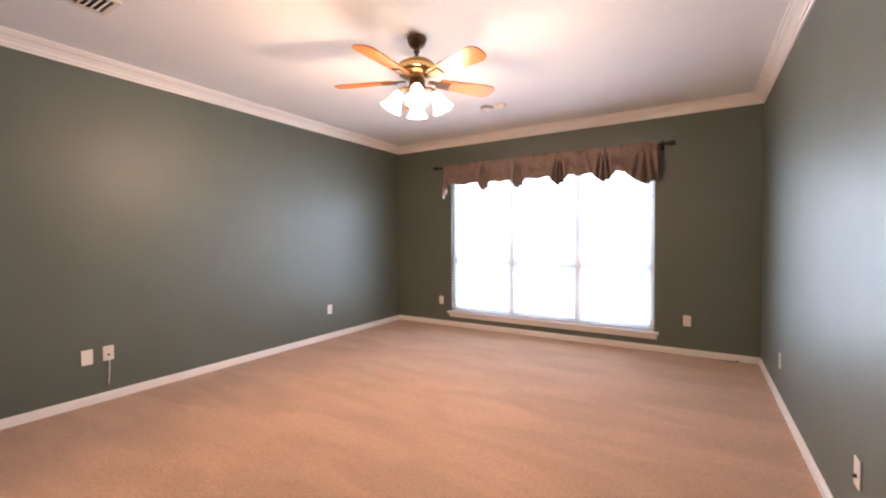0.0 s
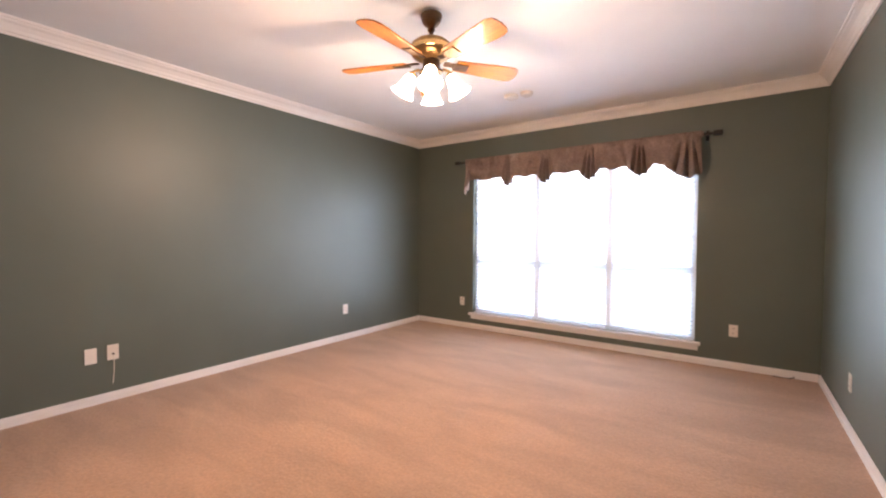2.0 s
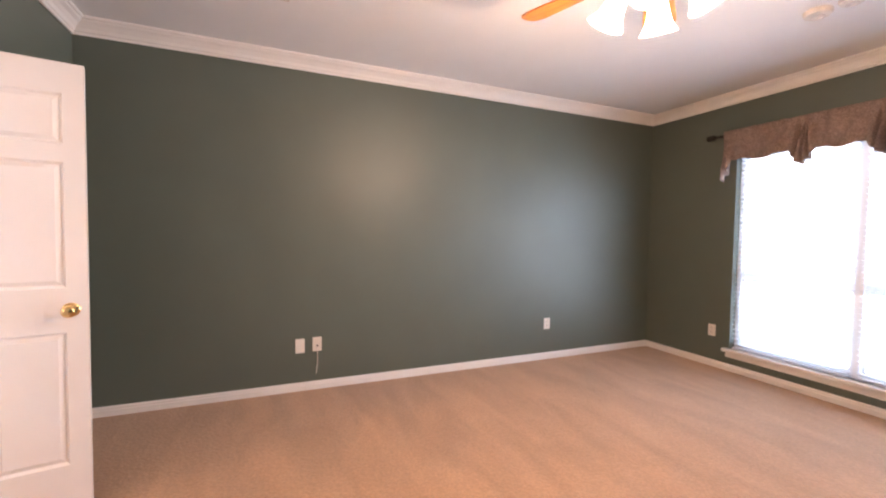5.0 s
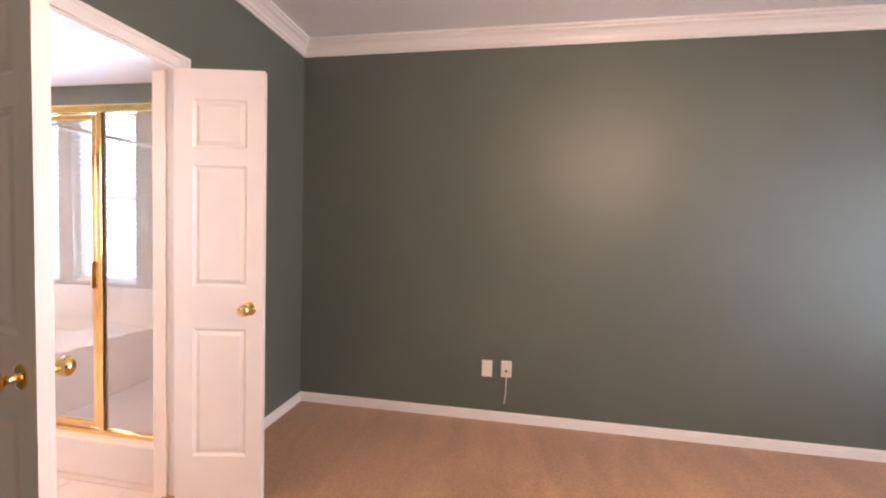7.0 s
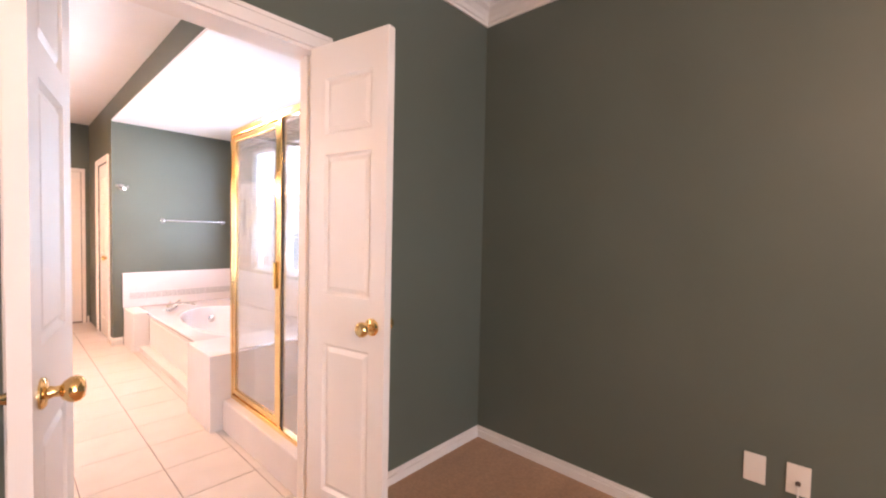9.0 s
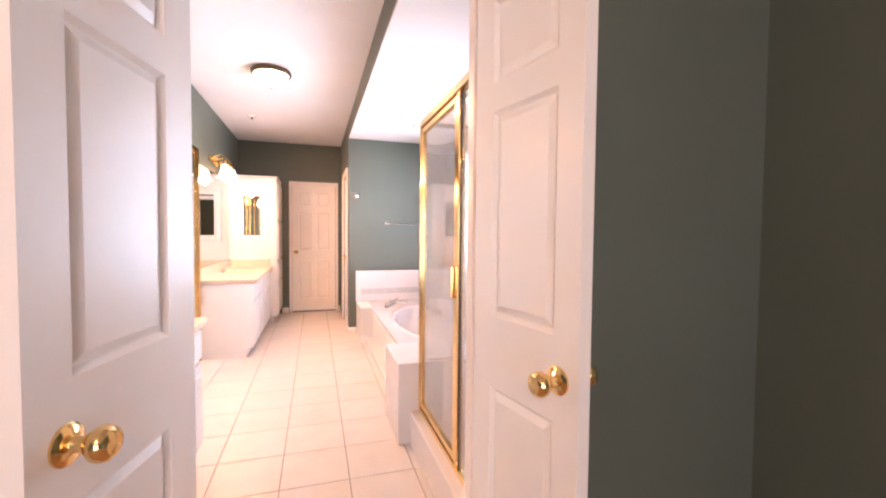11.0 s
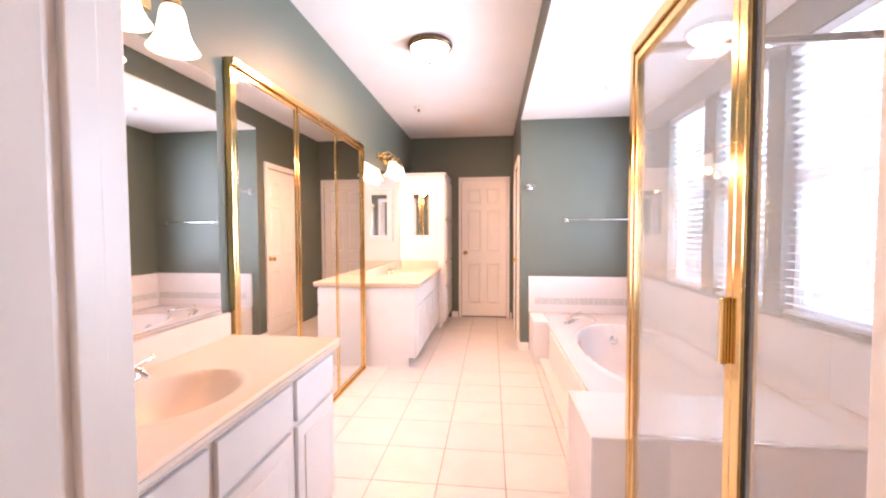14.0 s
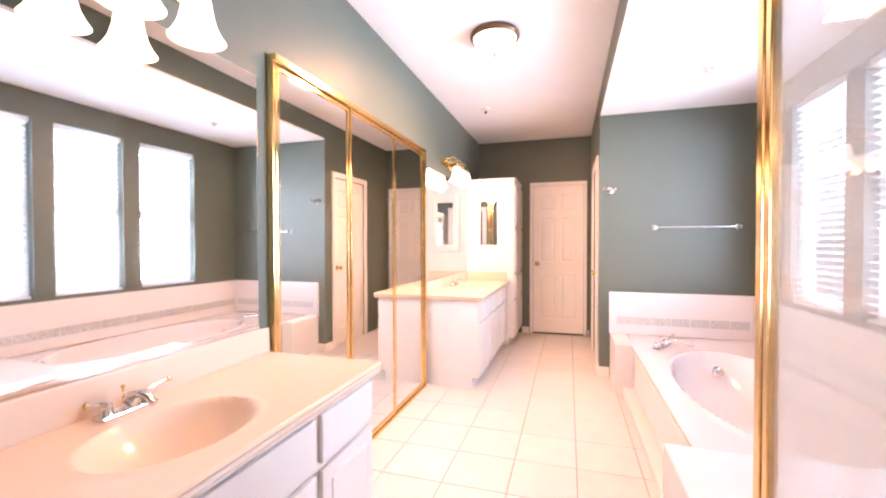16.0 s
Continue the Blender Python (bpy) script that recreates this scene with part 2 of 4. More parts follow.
def wall_x(y0, y1, x0, x1, z0, z1, holes):
    """Boxes of a wall along x between y0 and y1, with holes (x0, x1, z0, z1) in order of x."""
    rows, at = [], x0
    for a, b, c, d in holes:
        rows.append((at, y0, z0, a, y1, z1))
        if c > z0:
            rows.append((a, y0, z0, b, y1, c))
        if d < z1:
            rows.append((a, y0, d, b, y1, z1))
        at = b
    rows.append((at, y0, z0, x1, y1, z1))
    return boxes(*rows)


def wall_y(x0, x1, y0, y1, z0, z1, holes):
    rows, at = [], y0
    for a, b, c, d in holes:
        rows.append((x0, at, z0, x1, a, z1))
        if c > z0:
            rows.append((x0, a, z0, x1, b, c))
        if d < z1:
            rows.append((x0, a, d, x1, b, z1))
        at = b
    rows.append((x0, at, z0, x1, y1, z1))
    return boxes(*rows)


# ---- the large structure ----
LX, LY, HB = 4.505, 5.29, 2.685         # bedroom
DW0, DW1, DH = 1.155, 2.012, 2.06       # double doorway
XB, YF, HC = 2.765, -5.755, 2.672       # bathroom: mirror wall, end wall, ceiling
XA, YA, HA = 1.25, -4.10, 2.45          # tub alcove: its corner and ceiling
WIN = (0.95, 3.56, 0.235, 2.16)         # bedroom window
BATHWIN = [(-3.52, -2.92), (-2.76, -2.22), (-2.08, -1.46)]
BWZ = (0.825, 2.245)
FD0, FD1 = 1.335, 2.005                 # end door
SD0, SD1 = -5.02, -4.30                 # side door

solid("ground", boxes((-300, -300, -0.6, 300, 300, -0.5)), M_OUT, "dry pale ground outside the house", "ground")
solid("wall_west", wall_y(-0.15, 0, -5.9, LY + 0.15, -0.1, 2.82, [(a, b, *BWZ) for a, b in BATHWIN]), M_WALL, "satin grey-green painted wall with three bathroom windows", "wall")
solid("wall_north", wall_x(LY, LY + 0.15, 0, LX, -0.1, 2.82, [WIN]), M_WALL, "satin grey-green painted wall round the wide window", "wall")
solid("wall_east", boxes((LX, -0.12, -0.1, LX + 0.15, LY + 0.15, 2.82)), M_WALL, "satin grey-green painted bedroom wall", "wall")
solid("wall_south", wall_x(-0.12, 0, 0, LX, -0.1, 2.82, [(DW0, DW1, -0.1, DH)]), M_WALL, "grey-green wall with the double doorway", "wall")
solid("wall_bath_east", boxes((XB, -5.9, -0.1, XB + 0.13, -0.12, 2.82)), M_WALL, "grey-green bathroom wall behind the mirrors", "wall")
solid("wall_bath_south", wall_x(-5.9, YF, 0, XB, -0.1, 2.82, [(FD0, FD1, -0.1, 2.035)]), M_WALL, "grey-green end wall of the bathroom", "wall")
solid("wall_alcove", boxes((0, YA - 0.12, -0.1, XA, YA, 2.82)), M_WALL, "grey-green wall at the foot of the tub", "wall")
solid("wall_closet", wall_y(XA - 0.12, XA, YF, YA - 0.12, -0.1, 2.82, [(SD0, SD1, -0.1, 2.05)]), M_WALL, "grey-green side wall with a white door", "wall")
solid("wall_closing", boxes((FD0 - 0.3, -6.1, -0.1, FD1 + 0.3, -5.902, 2.6), (0.2, SD0 - 0.2, -0.1, 0.3, SD1 + 0.05, 2.6)), M_WALL, "plain closing walls behind the shut doors", "wall")
solid("wall_header", boxes((XA - 0.06, YA, HA + 0.02, XA, -0.12, 2.82)), M_WALL, "grey-green drop face over the tub alcove", "wall")
solid("ceiling_bedroom", boxes((-0.1, -0.06, HB, LX + 0.1, LY + 0.1, HB + 0.16)), M_CEIL, "smooth white painted bedroom ceiling", "ceiling")
solid("ceiling_bath", boxes((XA, YF - 0.1, HC, XB + 0.06, -0.06, HC + 0.15), (1.0, YF - 0.1, HC, XA, YA - 0.06, HC + 0.15)), M_CEIL, "white painted bathroom ceiling", "ceiling")
solid("ceiling_alcove", boxes((-0.05, YA - 0.05, HA, XA - 0.003, -0.06, HA + 0.02)), M_CEIL, "white lowered ceiling over the tub", "ceiling")
solid("floor_bedroom", boxes((-0.05, -0.06, -0.1, LX + 0.05, LY + 0.05, 0.018)), M_CARPET, "beige cut-pile carpet with vacuum marks", "carpet")
bath_floor = solid("floor_bath", boxes((-0.05, -5.95, -0.1, XB + 0.05, -0.06, -0.006)), M_GROUT, "white ceramic tiles with dark grout", "tile floor")

# crown moulding round the bedroom
CROWN = [(0, -0.115), (0.012, -0.115), (0.014, -0.098), (0.022, -0.092), (0.03, -0.07), (0.05, -0.045), (0.072, -0.03), (0.076, -0.02), (0.088, -0.016), (0.09, 0), (0, 0)]
bm = bmesh.new()
rings = []
for d, z in CROWN[:-1]:
    d = max(d, 0.0)
    rings.append([bm.verts.new((x, y, HB + z * 0.87)) for x, y in ((d, d), (LX - d, d), (LX - d, LY - d), (d, LY - d))])
for a, b in zip(rings, rings[1:]):
    for i in range(4):
        bm.faces.new((a[i], a[(i + 1) % 4], b[(i + 1) % 4], b[i]))
bmesh.ops.recalc_face_normals(bm, faces=bm.faces)
bmesh.ops.reverse_faces(bm, faces=bm.faces)
solid("trim_crown", bm, M_TRIM, "white stepped crown moulding under the ceiling", "crown moulding")


def base_profile(side, at, h=0.085):
    p = [(0, 0), (0.015, 0), (0.015, h - 0.026), (0.008, h - 0.024), (0.008, h - 0.019), (0.013, h - 0.016), (0.012, h - 0.010), (0.007, h - 0.006), (0.006, h), (0, h)]
    return [(at + side * u, z) for u, z in p]


for name, axis, side, at, a, b in (
        ("baseboard_west", "y", 1, 0, 0, LY), ("baseboard_north", "x", -1, LY, 0.015, LX - 0.015), ("baseboard_east", "y", -1, LX, 0, LY),
        ("baseboard_south_a", "x", 1, 0, 0.015, DW0 - 0.06), ("baseboard_south_b", "x", 1, 0, DW1 + 0.06, LX - 0.015),
        ("baseboard_bath_end_a", "x", 1, YF, FD1 + 0.05, 2.15), ("baseboard_bath_end_b", "x", 1, YF, XA + 0.015, FD0 - 0.05),
        ("baseboard_bath_side", "y", 1, XA, SD1 + 0.05, YA), ("baseboard_bath_foot", "x", 1, YA, 1.16, XA + 0.014)):
    solid(name, prism(base_profile(side, at), axis, a, b), M_TRIM, "white painted baseboard with a moulded top", "baseboard")


def casing(name, axis, face, side, a, b, top, w=0.06, t=0.016, label="white moulded door casing"):
    """A door or window surround on a wall face: two uprights and a head."""
    lo, hi = sorted((face, face + side * t))
    lo2, hi2 = sorted((face, face + side * (t + 0.006)))
    rows = []
    for u0, u1, z0, z1 in ((a - w, a, 0, top + w), (b, b + w, 0, top + w), (a, b, top, top + w)):
        rows.append((u0, lo, z0, u1, hi, z1) if axis == "x" else (lo, u0, z0, hi, u1, z1))
    for u0, u1, z0, z1 in ((a - w - 0.006, a - w + 0.012, 0, top + w), (b + w - 0.012, b + w + 0.006, 0, top + w), (a - w - 0.006, b + w + 0.006, top + w - 0.006, top + w + 0.012)):
        rows.append((u0, lo2, z0, u1, hi2, z1) if axis == "x" else (lo2, u0, z0, hi2, u1, z1))
    return solid(name, boxes(*rows, bevel=0.003), M_TRIM, label, "door casing")


casing("trim_doorway_bedroom", "x", 0, 1, DW0, DW1, DH, w=0.05)
casing("trim_doorway_bath", "x", -0.12, -1, DW0, DW1, DH, w=0.05)
casing("trim_end_door", "x", YF, 1, FD0, FD1, 2.035, w=0.032)
casing("trim_side_door", "y", XA, 1, SD0, SD1, 2.05, w=0.05)
solid("trim_jamb", boxes((DW0 - 0.002, -0.125, 0, DW0 + 0.014, 0.004, DH), (DW1 - 0.014, -0.125, 0, DW1 + 0.002, 0.004, DH), (DW0 + 0.014, -0.125, DH - 0.014, DW1 - 0.014, 0.004, DH + 0.002),
                         (DW0 + 0.014, -0.08, 0, DW0 + 0.026, -0.045, DH - 0.014), (DW1 - 0.026, -0.08, 0, DW1 - 0.014, -0.045, DH - 0.014), bevel=0.002), M_TRIM, "white door jamb with a stop", "door jamb")


# ---- doors ----
def knob(parent, x, z, y_face, side, mat):
    """A round knob with its rose on the face at y_face, pointing to side * y."""
    m = Matrix.Translation((x, y_face, z)) @ Matrix.Rotation(radians(-90 * side), 4, "X")
    prof = [(0.0, 0), (0.033, 0), (0.033, 0.004), (0.028, 0.009), (0.014, 0.012), (0.011, 0.022), (0.012, 0.03), (0.02, 0.036), (0.027, 0.046), (0.0285, 0.055), (0.026, 0.064), (0.018, 0.071), (0.0, 0.073)]
    return part("knob", lathe(prof, 24, m), mat, parent, "polished brass knob", True)


def panel_door(name, w, h, cols, rows, label, knob_x, mat=None, both=True, kind="structure", t=0.035):
    """A leaf from x 0 to w, y 0 to -t, with sunk and raised panels; cols of (x0, x1), rows of (z0, z1)."""
    mat = mat or M_DOOR
    leaf = thing(name, label, "door")
    if kind:
        leaf["kind"] = kind
    solid_rows = []
    xs = [0] + [v for c in cols for v in c] + [w]
    for i in range(0, len(xs), 2):
        solid_rows.append((xs[i], -t, 0.006, xs[i + 1], 0, h))
    for c in cols:
        zs = [0.006] + [v for r in rows for v in r] + [h]
        for i in range(0, len(zs), 2):
            solid_rows.append((c[0], -t, zs[i], c[1], 0, zs[i + 1]))
    part("frame", boxes(*solid_rows), mat, leaf)
    for c in cols:
        for r in rows:
            bm = boxes((c[0] - 0.001, -t + 0.011, r[0] - 0.001, c[1] + 0.001, -0.011, r[1] + 0.001))
            m = 0.032
            for s0, s1, inset in ((-0.011, -0.003, 0.012), (-t + 0.011, -t + 0.003, 0.012)):
                q = [[bm.verts.new((x, y, z)) for x, z in ((c[0] + k, r[0] + k), (c[1] - k, r[0] + k), (c[1] - k, r[1] - k), (c[0] + k, r[1] - k))] for y, k in ((s0, m * 0.45), (s1, m))]
                for i in range(4):
                    bm.faces.new((q[0][i], q[0][(i + 1) % 4], q[1][(i + 1) % 4], q[1][i]))
                bm.faces.new(q[1])
                # sloping bead round the sunk panel
                edge = 0.0 if s0 > -t / 2 else -t
                q2 = [[bm.verts.new((x, y, z)) for x, z in ((c[0] + k, r[0] + k), (c[1] - k, r[0] + k), (c[1] - k, r[1] - k), (c[0] + k, r[1] - k))] for y, k in ((edge - (0.001 if edge == 0 else -0.001), 0.0), (s0, 0.010))]
                for i in range(4):
                    bm.faces.new((q2[0][i], q2[0][(i + 1) % 4], q2[1][(i + 1) % 4], q2[1][i]))
            bmesh.ops.recalc_face_normals(bm, faces=bm.faces)
            part("panel", bm, mat, leaf)
    if knob_x is not None:
        knob(leaf, knob_x, 0.95, 0, 1, M_GOLD)
        if both:
            knob(leaf, knob_x, 0.95, -t, -1, M_GOLD)
    return leaf


ROWS3 = [(0.24, 0.85), (1.05, 1.61), (1.69, 1.91)]
LEAF = 0.408
LEAF_L = 0.448
door_r = panel_door("door_1", LEAF, 2.045, [(0.085, 0.333)], ROWS3, "white panelled door leaf, standing open, brass knob", LEAF - 0.06)
door_r.matrix_world = pose(DW0 + 0.008, 0.012, 0, 0, 0, 90 + 11)
for z in (0.25, 1.05, 1.83):
    part("hinge", lathe([(0, -0.045), (0.006, -0.045), (0.006, 0.045), (0, 0.045)], 10, Matrix.Translation((-0.002, 0.004, z))), M_GOLD, door_r, "brass hinge", True)
door_l = panel_door("door_2", LEAF_L, 2.045, [(0.105, LEAF_L - 0.085)], ROWS3, "white panelled door leaf, standing open, brass knobs", LEAF_L - 0.07)
door_l.matrix_world = pose(DW1 - 0.046, 0.016, 0, 0, 0, 90 - 12.5) @ Matrix.Translation((0, 0.035, 0))
for z in (0.25, 1.05, 1.83):
    part("hinge", lathe([(0, -0.045), (0.006, -0.045), (0.006, 0.045), (0, 0.045)], 10, Matrix.Translation((-0.002, -0.04, z))), M_GOLD, door_l, "brass hinge", True)

ROWS6 = [(0.20, 0.80), (0.98, 1.58), (1.68, 1.90)]
door_e = panel_door("door_3", FD1 - FD0 - 0.008, 2.03, [(0.10, 0.29), (0.375, 0.565)], ROWS6, "closed white six-panel door with a brass knob", FD1 - FD0 - 0.06, both=False)
door_e.matrix_world = pose(FD0 + 0.004, YF - 0.012, 0.014)
door_s = panel_door("door_4", SD1 - SD0 - 0.008, 2.04, [(0.10, 0.31), (0.40, 0.61)], ROWS6, "closed white six-panel door in the side wall", 0.06, both=False)
door_s.matrix_world = pose(XA - 0.012, SD1 - 0.004, 0.004, 0, 0, -90)


# ---- windows and blinds ----
def blind(name, m, width, z0, z1, label, group):
    """A slatted blind hanging from z1 to z0; local x is along the wall, y into the room."""
    b = thing(name, label, "blind", group, m)
    part("head_rail", boxes((0, -0.025, z1 - 0.04, width, 0.025, z1), bevel=0.003), M_BLIND, b)
    part("bottom_rail", boxes((0.004, -0.025, z0, width - 0.004, 0.025, z0 + 0.018), bevel=0.004), M_BLIND, b)
    n = int((z1 - z0 - 0.07) / 0.044)
    bm = bmesh.new()
    q = []
    for u, dz in ((-0.025, -0.003), (-0.0125, 0.001), (0, 0.0025), (0.0125, 0.001), (0.025, -0.003)):
        q.append([[bm.verts.new((x, u, dz + e)) for x in (0.006, width - 0.006)] for e in (0, 0.003)])
    for a, c in zip(q, q[1:]):
        bm.faces.new((a[0][0], a[0][1], c[0][1], c[0][0]))
        bm.faces.new((a[1][0], c[1][0], c[1][1], a[1][1]))
    bmesh.ops.recalc_face_normals(bm, faces=bm.faces)
    bm.transform(Matrix.Rotation(radians(9), 4, "X"))
    me = mesh_of("slat", bm, M_BLIND)
    for i in range(n):
        s = new("slat", me)
        s.parent = b
        s.location = (0, 0, z0 + 0.05 + i * (z1 - z0 - 0.1) / (n - 1))
    for x in (0.1, width - 0.1):
        part("cord", tube([(x, 0.027, z0 + 0.01), (x, 0.027, z1 - 0.03)], 0.0014, 6), M_BLIND, b)
    part("wand", tube([(0.05, 0.035, z1 - 0.75), (0.05, 0.032, z1 - 0.05)], 0.004, 8), M_BLIND, b)
    return b


def window_frame(name, m, w, z0, z1, mullions, rail, label):
    """A window in the opening; local x along the wall, y outwards from the wall face."""
    win = thing(name, label, "window", "", m)
    win["kind"] = "structure"
    f = 0.04
    part("window_frame", boxes((0, 0.07, z0, f, 0.12, z1), (w - f, 0.07, z0, w, 0.12, z1), (f, 0.07, z0, w - f, 0.12, z0 + f), (f, 0.07, z1 - f, w - f, 0.12, z1), bevel=0.003), M_SASH, win)
    xs = [f] + [v for a in mullions for v in (a - 0.028, a + 0.028)] + [w - f]
    for a in mullions:
        part("mullion", boxes((a - 0.028, 0.06, z0 + f, a + 0.028, 0.125, z1 - f), bevel=0.004), M_SASH, win)
    for i in range(0, len(xs), 2):
        a, c = xs[i], xs[i + 1]
        part("meeting_rail", boxes((a, 0.078, rail - 0.022, c, 0.112, rail + 0.022), bevel=0.003), M_SASH, win)
        for p0, p1 in ((z0 + f, rail - 0.022), (rail + 0.022, z1 - f)):
            part("sash", boxes((a, 0.082, p0, a + 0.022, 0.108, p1), (c - 0.022, 0.082, p0, c, 0.108, p1), (a + 0.022, 0.082, p0, c - 0.022, 0.108, p0 + 0.022), (a + 0.022, 0.082, p1 - 0.022, c - 0.022, 0.108, p1)), M_SASH, win)
            g = part("pane", boxes((a + 0.02, 0.093, p0 + 0.02, c - 0.02, 0.097, p1 - 0.02)), M_GLASS, win, "clear glass")
            g.visible_shadow = False
    return win


DAYLIGHT = (0.68, 0.84, 1.0)
ww = WIN[1] - WIN[0]
window_frame("window_1", pose(WIN[0], LY, 0), ww, WIN[2], WIN[3], [0.90, 1.765], 0.94, "wide triple window, white frames, bright daylight outside")
area_light("window_daylight", pose((WIN[0] + WIN[1]) / 2, LY + 0.5, (WIN[2] + WIN[3]) / 2, -90, 0, 0), ww + 0.9, WIN[3] - WIN[2] + 0.7, DAY_BED, DAYLIGHT)
solid("window_sill_1", boxes((WIN[0] - 0.05, LY - 0.05, WIN[2] - 0.032, WIN[1] + 0.05, LY + 0.07, WIN[2]), bevel=0.006), M_TRIM, "white window stool", "window sill")
solid("trim_sill_apron", boxes((WIN[0] - 0.03, LY - 0.014, WIN[2] - 0.085, WIN[1] + 0.03, LY, WIN[2] - 0.032), bevel=0.004), M_TRIM, "white moulded apron under the sill", "trim")
for a, b in ((0.012, 0.885), (0.917, 1.75), (1.782, ww - 0.012)):
    blind("window_blind", pose(WIN[0] + b, LY + 0.034, 0, 0, 0, 180), b - a, WIN[2] + (0.004 if a < 0.5 else 0.005), WIN[3] - 0.004, "white slatted blind, lowered, slats open", "bedroom blinds")
for i, (a, b) in enumerate(BATHWIN):
    window_frame("window_%d" % (i + 2), pose(0, a, 0, 0, 0, 90), b - a, *BWZ, [], 1.55, "white sash window above the tub, bright outside")
    blind("window_blind", pose(-0.036, a + 0.01, 0, 0, 0, 90) @ pose(b - a - 0.02, 0, 0, 0, 0, 180), b - a - 0.02, BWZ[0] + 0.005, BWZ[1] - 0.004, "white slatted blind in a bathroom window", "bathroom blinds")
    area_light("window_daylight", pose(-0.5, (a + b) / 2, (BWZ[0] + BWZ[1]) / 2, 0, -90, 0), 1.8, b - a + 0.12, DAY_BATH, DAYLIGHT)


M_SKYGLOW = glow("bright_overcast", (0.93, 0.97, 1.0), 1.5)
solid("backdrop_north", boxes((-1.5, LY + 2.4, -0.5, 6.0, LY + 2.42, 4.5)), M_SKYGLOW, "bright hazy daylight outside the window", "backdrop")
solid("backdrop_west", boxes((-2.42, -6.0, -0.5, -2.4, 1.0, 4.5)), M_SKYGLOW, "bright hazy daylight outside the bathroom", "backdrop")


# ---- valance on its rod ----
def valance():
    v = thing("valance", "brown patterned fabric valance with scalloped pleated hem", "valance")
    y0, za = LY - 0.075, 2.285
    x0, x1 = 0.885, 3.60
    n, rows = 620, 20
    peaks = [0.0, 0.235, 0.415, 0.605, 0.795, 0.955]
    widths = [0.03, 0.034, 0.036, 0.042, 0.046, 0.075]
    bm = bmesh.new()
    grid = []
    for i in range(n + 1):
        s = i / n
        k = min(range(6), key=lambda j: abs(s - peaks[j]) / widths[j])
        d = (s - peaks[k]) / widths[k]
        near = max(0.0, 1 - abs(d))
        lo = max(p for p in peaks if p <= s + 1e-9)
        hi = min([p for p in peaks if p >= s - 1e-9] + [1.03])
        q = (s - lo) / (hi - lo) if hi > lo else 0
        # shallow belly with two small scallops between the gathered tails
        drop = 0.212 + 0.045 * math.sin(math.pi * q) + 0.016 * abs(math.sin(3 * math.pi * q)) + 0.012 * noise.noise((s * 24, 0, 0))
        drop += near ** 0.8 * (0.155 + (0.09 if k == 0 else 0.05 if k == 5 else 0.0))
        col = []
        for j in range(rows + 1):
            f = j / rows
            # the tail's folds start under the heading and open downwards
            fold = min(1.0, near * 2.2) * min(1.0, max(0.0, f - 0.12) * 2.4)
            groove = sum(math.exp(-((d - g * (0.5 + 0.5 * f)) / 0.13) ** 2) for g in (-0.55, 0.02, 0.5))
            pleat = fold * (0.034 - 0.10 * min(1.0, groove)) + 0.006 * math.sin(s * 150 + 5 * noise.noise((s * 9, f, 3)))
            sag = 0.010 * math.sin(math.pi * q) * math.sin(f * 9 + 4 * abs(q - 0.5)) * (1 - near)
            wave = 0.010 * noise.noise((s * 46, f * 5, 1.7))
            y = y0 - 0.030 - 0.02 * f - pleat - sag - wave - 0.022 * near * f
            squeeze = 0.30 * d * widths[k] * near * (1 - f)
            col.append(bm.verts.new((x0 + (s - squeeze) * (x1 - x0), y, za + 0.03 - f * (drop + 0.03))))
        grid.append(col)
    for a, b in zip(grid, grid[1:]):
        for j in range(rows):
            bm.faces.new((a[j], b[j], b[j + 1], a[j + 1]))
    bmesh.ops.recalc_face_normals(bm, faces=bm.faces)
    cloth = part("cloth", bm, M_FABRIC, v, "", True)
    md = cloth.modifiers.new("thick", "SOLIDIFY")
    md.thickness = 0.003
    # gathered heading over the rod
    bm = bmesh.new()
    rings = []
    for i in range(n + 1):
        s = i / n
        r = 0.026 + 0.004 * math.sin(s * 420) + 0.003 * noise.noise((s * 80, 1, 0))
        rings.append([bm.verts.new((x0 + s * (x1 - x0), y0 + 0.9 * r * math.cos(t), za + 1.15 * r * math.sin(t))) for t in [2 * math.pi * q / 8 for q in range(8)]])
    for a, b in zip(rings, rings[1:]):
        for q in range(8):
            bm.faces.new((a[q], a[(q + 1) % 8], b[(q + 1) % 8], b[q]))
    bmesh.ops.recalc_face_normals(bm, faces=bm.faces)
    part("gathered_heading", bm, M_FABRIC, v, "", True)


valance()
rod = thing("curtain_rod", "dark iron curtain rod with square finials", "curtain rod")
part("bar", tube([(0.78, LY - 0.075, 2.285), (3.68, LY - 0.075, 2.285)], 0.012), M_IRON, rod)
for x, s in ((0.78, -1), (3.68, 1)):
    part("finial", boxes((min(x, x + s * 0.075), LY - 0.095, 2.262, max(x, x + s * 0.075), LY - 0.055, 2.308), bevel=0.009), M_IRON, rod)
    part("bracket", boxes((x - s * 0.05 - 0.008, LY - 0.085, 2.272, x - s * 0.05 + 0.008, LY, 2.298), (x - s * 0.05 - 0.014, LY - 0.006, 2.23, x - s * 0.05 + 0.014, LY, 2.33), bevel=0.003), M_IRON, rod)


